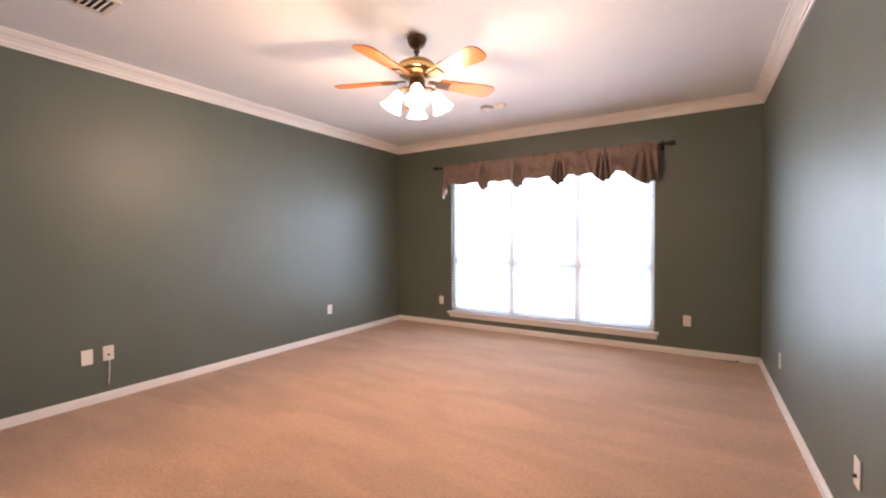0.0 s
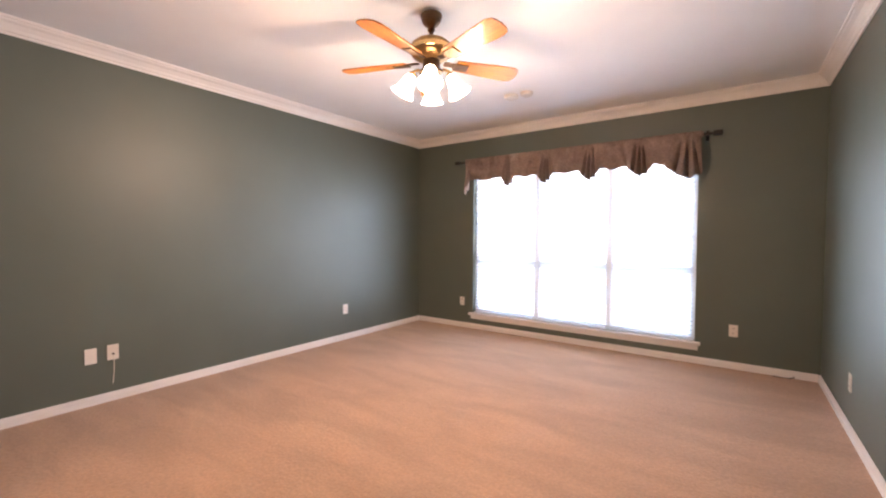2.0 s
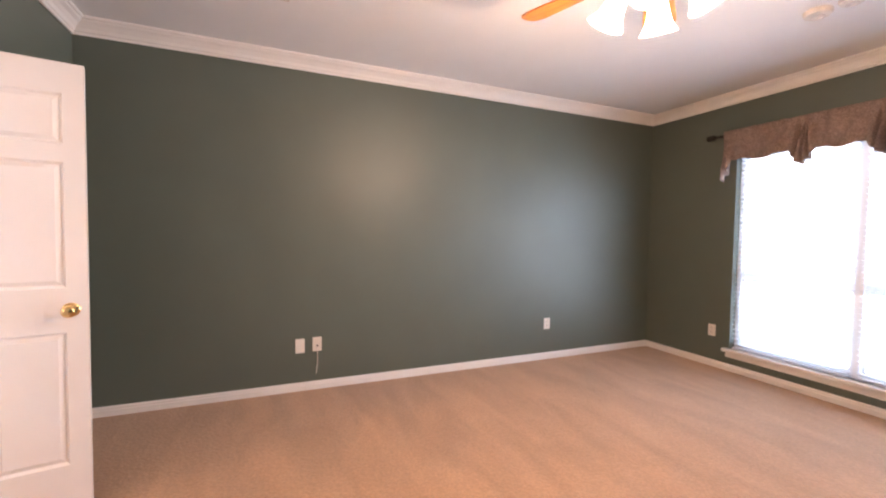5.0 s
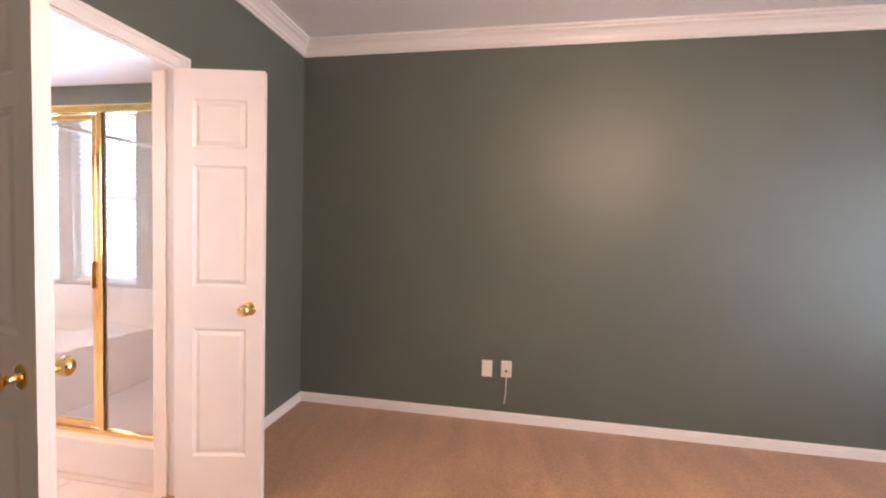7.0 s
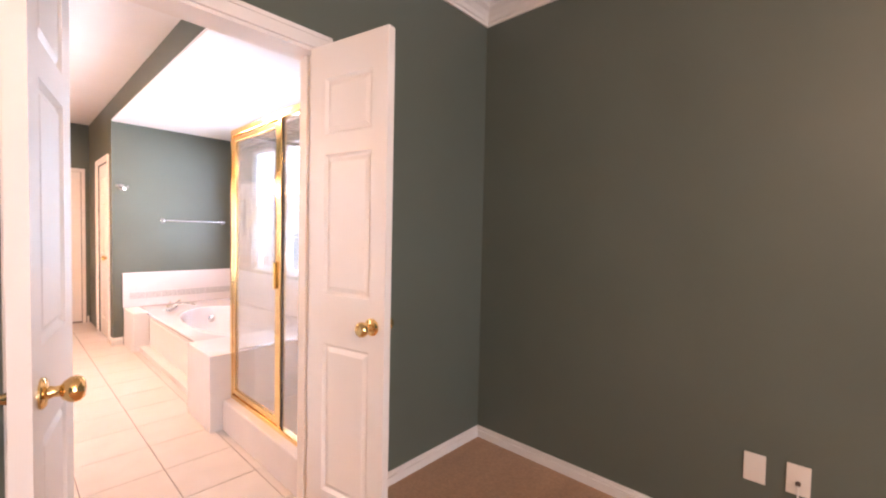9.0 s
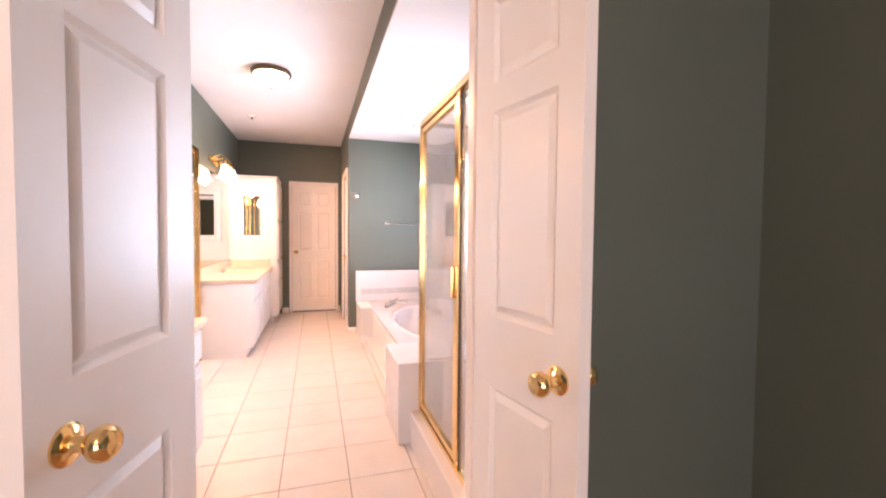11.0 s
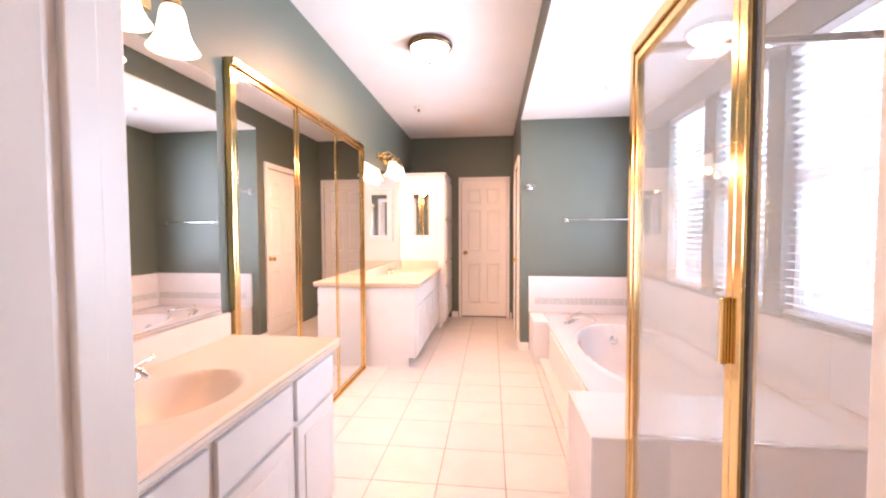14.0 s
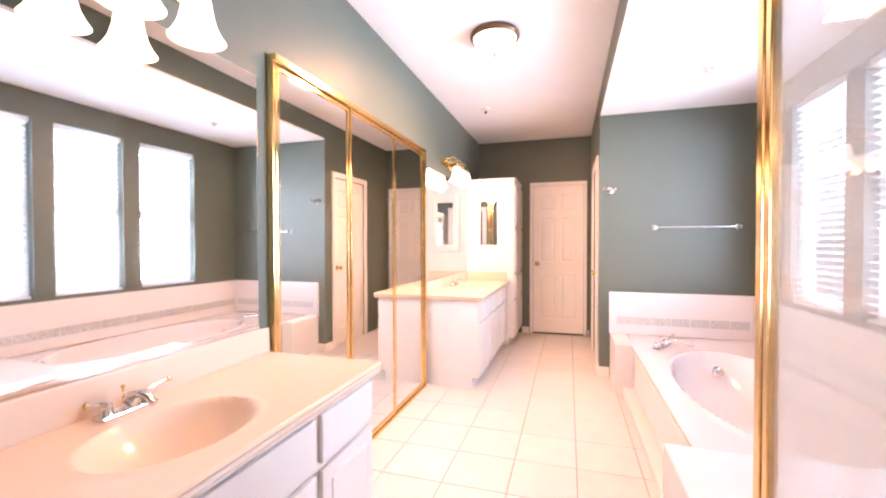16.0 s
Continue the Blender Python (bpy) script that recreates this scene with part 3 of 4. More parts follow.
# ---- ceiling fan ----
FX, FY = 2.285, 2.575
fan = thing("ceiling_fan", "bronze ceiling fan with five oak blades, lamps lit", "ceiling fan", "", pose(FX, FY, HB))
FD = -0.065  # drop of the motor below its canopy
part("canopy", lathe([(0, 0), (0.062, 0), (0.068, -0.006), (0.068, -0.018), (0.064, -0.03), (0.058, -0.05), (0.044, -0.068), (0.026, -0.078), (0.02, -0.09), (0.024, -0.1), (0.016, -0.11), (0, -0.11)]), M_BRONZE, fan, "", True)
part("downrod", lathe([(0, -0.07), (0.0125, -0.07), (0.0125, -0.22), (0, -0.22)], 14), M_BRONZE, fan, "", True)
part("motor_housing", lathe([(0, -0.13), (0.03, -0.132), (0.06, -0.142), (0.11, -0.152), (0.135, -0.17), (0.14, -0.185), (0.14, -0.225), (0.132, -0.24), (0.10, -0.258), (0.07, -0.268), (0, -0.268)], 40, Matrix.Translation((0, 0, FD + 0.045)) @ Matrix.Diagonal((0.92, 0.92, 1, 1))), M_BRASS, fan, "", True)
part("housing_band", lathe([(0.138, -0.188), (0.1435, -0.192), (0.1435, -0.218), (0.138, -0.222)], 40, Matrix.Translation((0, 0, FD + 0.045)) @ Matrix.Diagonal((0.92, 0.92, 1, 1))), M_GOLD, fan, "brass band", True)
part("switch_housing", lathe([(0, -0.20), (0.05, -0.20), (0.055, -0.25), (0.055, -0.272), (0.062, -0.282), (0.075, -0.29), (0.075, -0.304), (0.05, -0.318), (0.02, -0.325), (0, -0.325)], 30, Matrix.Translation((0, 0, FD))), M_BRONZE, fan, "", True)
BZ = -0.232 + FD


def blade_bm():
    bm = bmesh.new()
    outline = [(0.165, -0.050), (0.28, -0.060), (0.46, -0.073), (0.555, -0.077), (0.592, -0.064), (0.606, -0.042), (0.612, 0.0), (0.606, 0.042), (0.592, 0.064), (0.555, 0.077), (0.46, 0.073), (0.28, 0.060), (0.165, 0.050)]
    top = [bm.verts.new((x, y, 0.004)) for x, y in outline]
    low = [bm.verts.new((x, y, -0.004)) for x, y in outline]
    bm.faces.new(top)
    bm.faces.new(low[::-1])
    for i in range(len(outline)):
        j = (i + 1) % len(outline)
        bm.faces.new((top[j], top[i], low[i], low[j]))
    bm.transform(Matrix.Translation((0, 0, BZ)) @ Matrix.Rotation(radians(-12), 4, "X"))
    return bm


blade_me = mesh_of("blade", blade_bm(), M_WOOD)
iron_bm = boxes((0.085, -0.02, -0.004, 0.17, 0.02, 0.004), (0.15, -0.035, -0.012, 0.25, 0.035, -0.004), bevel=0.003)
iron_bm.transform(Matrix.Translation((0, 0, BZ)) @ Matrix.Rotation(radians(-12), 4, "X"))
iron_me = mesh_of("blade_iron", iron_bm, M_BRONZE)
for k in range(5):
    for nm, me in (("blade", blade_me), ("blade_iron", iron_me)):
        o = new(nm, me)
        o.parent = fan
        o.rotation_euler = (0, 0, radians(56 + 72 * k))

BELL = [(0.022, 0.0), (0.03, -0.006), (0.036, -0.022), (0.041, -0.05), (0.049, -0.078), (0.062, -0.10), (0.072, -0.112), (0.069, -0.112), (0.058, -0.098), (0.045, -0.075), (0.037, -0.05), (0.03, -0.02), (0.02, -0.008)]
for k in range(4):
    a = radians(35 + 90 * k)
    ca, sa = math.cos(a), math.sin(a)
    arm = [(0.05 * ca, 0.05 * sa, FD - 0.29), (0.085 * ca, 0.085 * sa, FD - 0.28), (0.11 * ca, 0.11 * sa, FD - 0.29), (0.122 * ca, 0.122 * sa, FD - 0.312)]
    part("lamp_arm", tube(arm, 0.009), M_BRASS, fan, "", True)
    m = Matrix.Translation((0.122 * ca, 0.122 * sa, FD - 0.317)) @ Matrix.Rotation(a, 4, "Z") @ Matrix.Rotation(radians(-28), 4, "Y")
    part("lamp_holder", lathe([(0, 0.02), (0.022, 0.018), (0.026, 0.0), (0.024, -0.012), (0, -0.012)], 16, m), M_BRASS, fan, "", True)
    part("shade", lathe([(r * 1.05, z * 1.15) for r, z in BELL], 28, m), M_SHADE, fan, "lit frosted glass bell shade", True)
    p = m @ Vector((0, 0, -0.16))
    bulb_light("fan_bulb", (FX + p.x, FY + p.y, HB + p.z), FAN_W)
part("pull_chain", tube([(0.03, -0.03, FD - 0.32), (0.03, -0.03, FD - 0.48)], 0.0015, 6), M_GOLD, fan)

# ---- small fixtures of the bedroom ----
for x, s, lb in ((2.03, 0.07, "round white smoke detector on the ceiling"), (2.19, 0.06, "small round white detector on the ceiling")):
    d = thing("smoke_detector", lb, "detector", "ceiling detectors", pose(x, 4.23, HB))
    part("body", lathe([(0, 0), (s, 0), (s, -0.016), (s * 0.92, -0.028), (s * 0.6, -0.036), (0, -0.036)], 28), M_PLASTIC, d, "", True)
    part("grille", lathe([(s * 0.3, -0.036), (s * 0.3, -0.041), (s * 0.5, -0.041), (s * 0.5, -0.036)], 24), M_VENT, d, "", True)
vent = thing("ceiling_vent", "cream slatted air vent in the ceiling", "air vent", "", pose(0.82, 0.95, HB))
part("frame", boxes((0, 0, -0.012, 0.03, 0.35, 0), (0.22, 0, -0.012, 0.25, 0.35, 0), (0.03, 0, -0.012, 0.22, 0.03, 0), (0.03, 0.32, -0.012, 0.22, 0.35, 0), bevel=0.003), M_VENT, vent)
part("backing", boxes((0.03, 0.03, -0.003, 0.22, 0.32, -0.001)), M_SOCKET, vent)
for i in range(9):
    bm = boxes((0.03, -0.011, -0.001, 0.22, 0.011, 0.001))
    bm.transform(Matrix.Translation((0, 0.05 + i * 0.031, -0.009)) @ Matrix.Rotation(radians(30), 4, "X"))
    part("slat", bm, M_VENT, vent)


def outlet(m, label, style):
    """A wall plate lying in the local x-z plane, facing +y."""
    o = thing("wall_outlet", label, "outlet", "wall outlets", m)
    part("plate", boxes((-0.036, 0, -0.058, 0.036, 0.006, 0.058), bevel=0.0025), M_PLASTIC, o)
    if style == "duplex":
        for z in (-0.022, 0.022):
            part("socket", boxes((-0.016, 0.006, z - 0.014, 0.016, 0.008, z + 0.014), bevel=0.001), M_PLASTIC, o)
            part("slots", boxes((-0.009, 0.008, z - 0.006, -0.006, 0.0085, z + 0.006), (0.006, 0.008, z - 0.006, 0.009, 0.0085, z + 0.006)), M_SOCKET, o)
    elif style == "jack":
        part("jack", lathe([(0, 0), (0.008, 0), (0.008, 0.012), (0, 0.012)], 12, Matrix.Translation((0, 0.006, -0.012)) @ Matrix.Rotation(radians(-90), 4, "X")), M_SOCKET, o)
    part("screw", lathe([(0, 0), (0.003, 0), (0.003, 0.0015), (0, 0.0015)], 8, Matrix.Translation((0, 0.006, 0)) @ Matrix.Rotation(radians(-90), 4, "X")), M_VENT, o)
    return o


W, N, E_ = -90, 180, 90
outlet(pose(0, 1.412, 0.385, 0, 0, W), "blank ivory wall plate above the baseboard", "blank")
outlet(pose(0, 1.546, 0.390, 0, 0, W), "ivory cable plate with a thin white cord", "jack")
outlet(pose(0, 3.85, 0.388, 0, 0, W), "ivory duplex wall outlet", "duplex")
outlet(pose(0.776, LY, 0.38, 0, 0, N), "ivory duplex outlet beside the window", "duplex")
outlet(pose(3.876, LY, 0.386, 0, 0, N), "ivory duplex outlet beside the window", "duplex")
outlet(pose(LX, 4.17, 0.345, 0, 0, E_), "ivory duplex wall outlet", "duplex")
outlet(pose(LX, 2.40, 0.36, 0, 0, E_), "ivory cable jack plate", "jack")
cord = solid("cable", tube([(0.014, 1.546, 0.376), (0.022, 1.546, 0.36), (0.016, 1.548, 0.30), (0.012, 1.548, 0.24), (0.014, 1.542, 0.18), (0.018, 1.538, 0.15)], 0.003, 8), M_PLASTIC, "thin white cord hanging from a wall plate", "cable", kind="", smooth=True)
solid("cable_end", tube([(4.18, LY - 0.03, 0.02), (4.25, LY - 0.05, 0.015), (4.30, LY - 0.035, 0.02), (4.33, LY - 0.02, 0.03)], 0.006, 8), M_SOCKET, "short dark cable end lying on the carpet", "cable", kind="", smooth=True)

# ---- bathroom: vanities ----
ZC = 0.80


def counter(name, y0, y1, sink_y, label, x_front=2.235, splash_side=None, near_end=False):
    """A moulded top with an oval basin sunk into it; y0 < y1."""
    c = thing(name, label, "countertop")
    nx, ny = 60, int((y1 - y0) / 0.012)
    cx, ax, ay, dep = 2.465, 0.155, 0.205, 0.105
    bm = bmesh.new()
    g = []
    for j in range(ny + 1):
        y = y0 + (y1 - y0) * j / ny
        row = []
        for i in range(nx + 1):
            x = x_front + (XB - 0.001 - x_front) * i / nx
            r = math.hypot((x - cx) / ax, (y - sink_y) / ay)
            z = ZC
            if r < 1:
                z -= dep * (1 - r * r) ** 0.9
            elif r < 1.12:
                z += 0.003 * math.sin(math.pi * (r - 1) / 0.12)
            row.append(bm.verts.new((x, y, z)))
        g.append(row)
    for a, b in zip(g, g[1:]):
        for i in range(nx):
            bm.faces.new((a[i], a[i + 1], b[i + 1], b[i]))
    bmesh.ops.recalc_face_normals(bm, faces=bm.faces)
    if bm.faces[0].normal.z < 0:
        bmesh.ops.reverse_faces(bm, faces=bm.faces)
    part("top", bm, M_MARBLE, c, "", True)
    edge = [(0.0, 0.0), (-0.006, -0.003), (-0.010, -0.010), (-0.006, -0.016), (-0.001, -0.018), (-0.006, -0.022), (-0.008, -0.028), (-0.003, -0.033), (0.002, -0.035), (-0.002, -0.04), (0.006, -0.045), (0.03, -0.045), (0.03, -0.02), (0.02, -0.0005)]
    part("front_edge", prism([(x_front + u, ZC + z) for u, z in edge], "y", y0 - 0.004, y1), M_MARBLE, c, "", True)
    part("end_edge", prism([((y1 - u) if near_end else (y0 + u), ZC + z) for u, z in edge], "x", x_front, XB - 0.001), M_MARBLE, c, "", True)
    part("backsplash", boxes((XB - 0.02, y0, ZC - 0.001, XB, y1, ZC + 0.105), bevel=0.005), M_MARBLE, c)
    if splash_side is not None:
        part("side_splash", boxes((x_front + 0.03, splash_side, ZC - 0.001, XB - 0.021, splash_side + 0.02, ZC + 0.1), bevel=0.005), M_MARBLE, c)
    part("drain", lathe([(0, 0.002), (0.018, 0.003), (0.022, 0.0), (0.022, -0.004), (0, -0.004)], 18, Matrix.Translation((cx, sink_y, ZC - dep + 0.004))), M_CHROME, c, "chrome drain", True)
    return c


def faucet(name, m, label, wide=0.1, spout=0.12):
    """Two lever handles and an arched spout; local x out over the basin, y along."""
    f = thing(name, label, "faucet", "", m)
    part("base", boxes((-0.026, -wide - 0.028, 0, 0.026, wide + 0.028, 0.014), bevel=0.006), M_CHROME, f)
    for s in (-1, 1):
        part("handle_post", lathe([(0, 0.012), (0.024, 0.012), (0.022, 0.024), (0.015, 0.034), (0.017, 0.044), (0.011, 0.052), (0, 0.054)], 20, Matrix.Translation((0, s * wide, 0))), M_CHROME, f, "", True)
        part("lever", tube([(0, s * wide, 0.046), (0.012, s * (wide + 0.03), 0.058), (0.018, s * (wide + 0.065), 0.068)], [0.007, 0.0065, 0.005], 10), M_CHROME, f, "", True)
        part("lever_tip", lathe([(0, -0.01), (0.007, -0.006), (0.008, 0.002), (0.005, 0.009), (0, 0.011)], 12, Matrix.Translation((0.019, s * (wide + 0.07), 0.069))), M_GOLD, f, "brass tip", True)
    pts = [(0, 0, 0.012), (0.002, 0, 0.036), (0.02, 0, 0.056), (spout * 0.45, 0, 0.066), (spout * 0.78, 0, 0.06), (spout, 0, 0.04)]
    part("spout", tube(pts, [0.02, 0.017, 0.014, 0.012, 0.011, 0.012], 14), M_CHROME, f, "", True)
    part("lift_knob", lathe([(0, 0.03), (0.003, 0.03), (0.003, 0.075), (0.007, 0.078), (0.006, 0.086), (0, 0.088)], 12, Matrix.Translation((-0.018, 0, 0))), M_GOLD, f, "brass lift knob", True)
    return f


def vanity(name, y0, y1, cuts, label, rows, xf=2.265):
    v = thing(name, label, "vanity cabinet")
    zc = ZC - 0.046
    part("body", boxes((xf, y0, 0.09, xf + 0.019, y1, zc), (xf + 0.019, y0, 0.09, XB - 0.002, y0 + 0.018, zc), (xf + 0.019, y1 - 0.018, 0.09, XB - 0.002, y1, zc),
                       (xf + 0.019, y0 + 0.018, 0.09, XB - 0.002, y1 - 0.018, 0.108)), M_CAB, v)
    part("toe_kick", boxes((xf + 0.06, y0 + 0.004, 0.0, XB - 0.004, y1, 0.09)), M_CAB, v)
    ys = [y1] + list(cuts) + [y0]
    for a, b in zip(ys, ys[1:]):
        hi, lo = a - 0.016, b + 0.016
        for kind, z0, z1 in rows:
            p = part(kind, boxes((xf - 0.018, lo, z0, xf - 0.001, hi, z1), bevel=0.005), M_CAB, v)
            if kind == "door":
                m = 0.05
                part("raised_panel", boxes((xf - 0.023, lo + m, z0 + m, xf - 0.017, hi - m, z1 - m), bevel=0.005), M_CAB, p)
    return v


UPPER = [("drawer", 0.585, 0.735), ("door", 0.11, 0.565)]
vanity("vanity_cabinet", -1.395, -0.125, [-0.60, -1.03], "white painted vanity with drawers above panel doors", UPPER)
counter("countertop", -1.41, -0.125, -0.745, "cream moulded marble vanity top with an oval basin")
faucet("basin_faucet", pose(2.69, -0.78, ZC, 0, 0, 180) @ Matrix.Scale(0.84, 4), "chrome two-handle basin faucet with brass tips", 0.062, 0.12)
vanity("vanity_cabinet", -4.985, -3.40, [-3.80, -4.20, -4.60], "white painted vanity with panel doors beside the linen cupboard", UPPER)
counter("countertop", -4.985, -3.385 - 0.0, -4.18, "cream moulded marble vanity top by the linen cupboard", 2.225, -4.98, True)
faucet("basin_faucet", pose(2.69, -4.18, ZC, 0, 0, 180), "chrome two-handle faucet at the far basin", 0.075, 0.11)

# mirrors over the vanities
for y0, y1 in ((-1.36, -0.125), (-4.962, -3.42)):
    mr = thing("wall_mirror", "wide frameless wall mirror above the backsplash", "mirror", "vanity mirrors")
    part("glass", boxes((XB - 0.007, y0, ZC + 0.122, XB - 0.001, y1, 1.95), bevel=0.001), M_MIRROR, mr)
    part("channel", boxes((XB - 0.010, y0, ZC + 0.107, XB - 0.001, y1, ZC + 0.123)), M_CHROME, mr, "thin chrome channel")

# mirrored closet doors
cl = [-1.445, -2.065, -2.70, -3.315]
track = thing("closet_track", "brass track and frame of the mirrored closet doors", "door track")
part("top_track", boxes((XB - 0.05, cl[3] - 0.02, 2.035, XB - 0.001, cl[0] + 0.02, 2.07), bevel=0.004), M_GOLD, track)
part("bottom_track", boxes((XB - 0.05, cl[3] - 0.02, 0.0, XB - 0.001, cl[0] + 0.02, 0.018), bevel=0.003), M_GOLD, track)
part("end_post", boxes((XB - 0.034, cl[0], 0.018, XB - 0.001, cl[0] + 0.02, 2.035), bevel=0.004), M_GOLD, track)
part("end_post", boxes((XB - 0.05, cl[3] - 0.022, 0.018, XB - 0.001, cl[3], 2.035), bevel=0.004), M_GOLD, track)
for i in range(3):
    dr = thing("mirror_door", "floor-length mirrored closet door in a brass frame", "mirror door", "mirrored closet doors")
    off = 0.012 if i % 2 == 0 else 0.0
    a, b = cl[i + 1] + 0.002, cl[i] - 0.002
    x0, x1 = XB - 0.038 + off * 0.4, XB - 0.014
    part("mirror_pane", boxes((x0 + 0.007, a + 0.02, 0.045, x1, b - 0.02, 2.01)), M_MIRROR, dr)
    for r in ((x0, a, 0.019, x1, a + 0.022, 2.034), (x0, b - 0.022, 0.019, x1, b, 2.034)):
        part("stile", boxes(r, bevel=0.004), M_GOLD, dr)
    for r in ((x0, a + 0.022, 0.019, x1, b - 0.022, 0.047), (x0, a + 0.022, 2.008, x1, b - 0.022, 2.034)):
        part("rail", boxes(r, bevel=0.004), M_GOLD, dr)

# linen cupboard
lc = thing("linen_cupboard", "tall white linen cupboard with a small framed mirror", "cupboard")
LF = 2.165
part("body", boxes((LF, YF + 0.002, 0.09, XB - 0.002, -4.99, 2.015), bevel=0.002), M_CAB, lc)
part("toe_kick", boxes((LF + 0.06, YF + 0.004, 0, XB - 0.004, -4.995, 0.09)), M_CAB, lc)
part("cornice", prism([(-4.99 + u, z) for u, z in ((-0.7, 2.015), (0.004, 2.015), (0.010, 2.028), (0.022, 2.036), (0.024, 2.046), (-0.7, 2.046))], "x", LF - 0.015, XB - 0.002), M_CAB, lc)
for z0, z1 in ((0.12, 0.55), (0.58, 0.86), (0.90, 1.42), (1.45, 1.97)):
    d = part("door", boxes((LF - 0.019, YF + 0.03, z0, LF - 0.001, -5.02, z1), bevel=0.005), M_CAB, lc)
    part("raised_panel", boxes((LF - 0.024, YF + 0.09, z0 + 0.06, LF - 0.018, -5.08, z1 - 0.06), bevel=0.004), M_CAB, d)
fx0, fx1, fz0, fz1 = 2.285, 2.665, 1.145, 1.855
part("mirror_frame", boxes((fx0, -4.99, fz0, fx0 + 0.045, -4.965, fz1), (fx1 - 0.045, -4.99, fz0, fx1, -4.965, fz1), (fx0 + 0.045, -4.99, fz0, fx1 - 0.045, -4.965, fz0 + 0.045), (fx0 + 0.045, -4.99, fz1 - 0.045, fx1 - 0.045, -4.965, fz1), bevel=0.006), M_CAB, lc)
part("inner_frame", boxes((fx0 + 0.05, -4.99, fz0 + 0.05, fx0 + 0.085, -4.972, fz1 - 0.05), (fx1 - 0.085, -4.99, fz0 + 0.05, fx1 - 0.05, -4.972, fz1 - 0.05), (fx0 + 0.085, -4.99, fz0 + 0.05, fx1 - 0.085, -4.972, fz0 + 0.085), (fx0 + 0.085, -4.99, fz1 - 0.085, fx1 - 0.085, -4.972, fz1 - 0.05), bevel=0.004), M_CAB, lc)
part("mirror_pane", boxes((fx0 + 0.086, -4.989, fz0 + 0.086, fx1 - 0.086, -4.981, fz1 - 0.086)), M_MIRROR, lc, "small mirror glass")


# ---- bathroom lamps ----
def sconce(yc, watts):
    s = thing("vanity_light", "brass three-lamp bar light with lit bell shades", "wall lamp", "vanity lights", pose(XB, yc, 2.085))
    part("backplate", boxes((-0.022, -0.26, -0.035, 0, 0.26, 0.035), bevel=0.008), M_GOLD, s)
    part("rosette", lathe([(0, 0), (0.06, 0), (0.058, 0.012), (0.04, 0.026), (0.015, 0.034), (0, 0.036)], 26, Matrix.Translation((-0.02, 0, 0)) @ Matrix.Rotation(radians(-90), 4, "Y")), M_GOLD, s, "", True)
    for k in (-1, 0, 1):
        y = 0.2 * k
        part("lamp_arm", tube([(-0.018, y, 0.0), (-0.05, y, 0.035), (-0.10, y, 0.05), (-0.14, y, 0.03), (-0.15, y, -0.02)], 0.008, 10), M_GOLD, s, "", True)
        m = Matrix.Translation((-0.15, y, -0.055))
        part("lamp_holder", lathe([(0, 0.035), (0.018, 0.033), (0.028, 0.012), (0.027, -0.008), (0, -0.008)], 18, m), M_GOLD, s, "", True)
        part("shade", lathe([(r * 1.1, z * 1.3) for r, z in BELL], 28, m), M_SHADE_DIM, s, "lit frosted glass bell shade", True)
        bulb_light("vanity_bulb", (XB - 0.15, yc + y, 2.085 - 0.055 - 0.165), watts, 0.03, DEEP)


sconce(-0.75, SCONCE_W)
sconce(-4.18, 9 * SCONCE_W)
dome = thing("ceiling_light", "flush dome light with a bronze rim, lit", "ceiling light", "", pose(2.01, -2.73, HC))
part("rim", lathe([(0, 0), (0.155, 0), (0.165, -0.012), (0.165, -0.03), (0.152, -0.045), (0.14, -0.042), (0.14, -0.02), (0, -0.02)], 40), M_BRONZE, dome, "dark bronze rim", True)
part("shade", lathe([(0.139, -0.036), (0.132, -0.06), (0.112, -0.088), (0.08, -0.108), (0.04, -0.118), (0, -0.12)], 40), M_DOME, dome, "lit frosted glass dome", True)
part("finial", lathe([(0, -0.118), (0.012, -0.12), (0.009, -0.132), (0.012, -0.14), (0.006, -0.15), (0, -0.152)], 14), M_BRONZE, dome, "", True)
area_light("dome_bulb", pose(2.01, -2.73, HC - 0.165), 0.2, 0.2, DOME_W, DEEP)
det = thing("ceiling_detector", "small white detector on the bathroom ceiling", "detector", "", pose(2.37, -4.25, HC))
part("body", lathe([(0, 0), (0.05, 0), (0.048, -0.016), (0.03, -0.026), (0, -0.028)], 22), M_PLASTIC, det, "", True)
part("nub", lathe([(0, -0.026), (0.012, -0.026), (0.012, -0.05), (0, -0.052)], 12), M_BRONZE, det, "", True)
spk = thing("ceiling_fixture", "small white fixture on the alcove ceiling", "ceiling fixture", "", pose(0.62, -3.2, HA))
part("body", lathe([(0, 0), (0.035, 0), (0.033, -0.01), (0.015, -0.014), (0.01, -0.03), (0, -0.03)], 20), M_PLASTIC, spk, "", True)

# ---- tub in its alcove ----
ZT, TX, TY0, TY1 = 0.41, 1.02, YA, -1.70
tub = thing("bathtub", "white oval drop-in tub with a panelled apron", "bathtub")
nx, ny = 64, 150
cx, cy, ax, ay, dep = 0.49, -2.72, 0.405, 0.83, 0.34
bm = bmesh.new()
g = []
for j in range(ny + 1):
    y = TY0 + 0.001 + (TY1 - TY0 - 0.002) * j / ny
    row = []
    for i in range(nx + 1):
        x = 0.001 + (TX - 0.001) * i / nx
        r = math.hypot((x - cx) / ax, (y - cy) / ay)
        z = ZT
        if r < 1:
            z -= dep * min(1.0, (1 - r ** 4) ** 0.6 * 1.04)
        elif r < 1.08:
            z += 0.010 * math.sin(math.pi * (r - 1) / 0.08)
        row.append(bm.verts.new((x, y, z)))
    g.append(row)
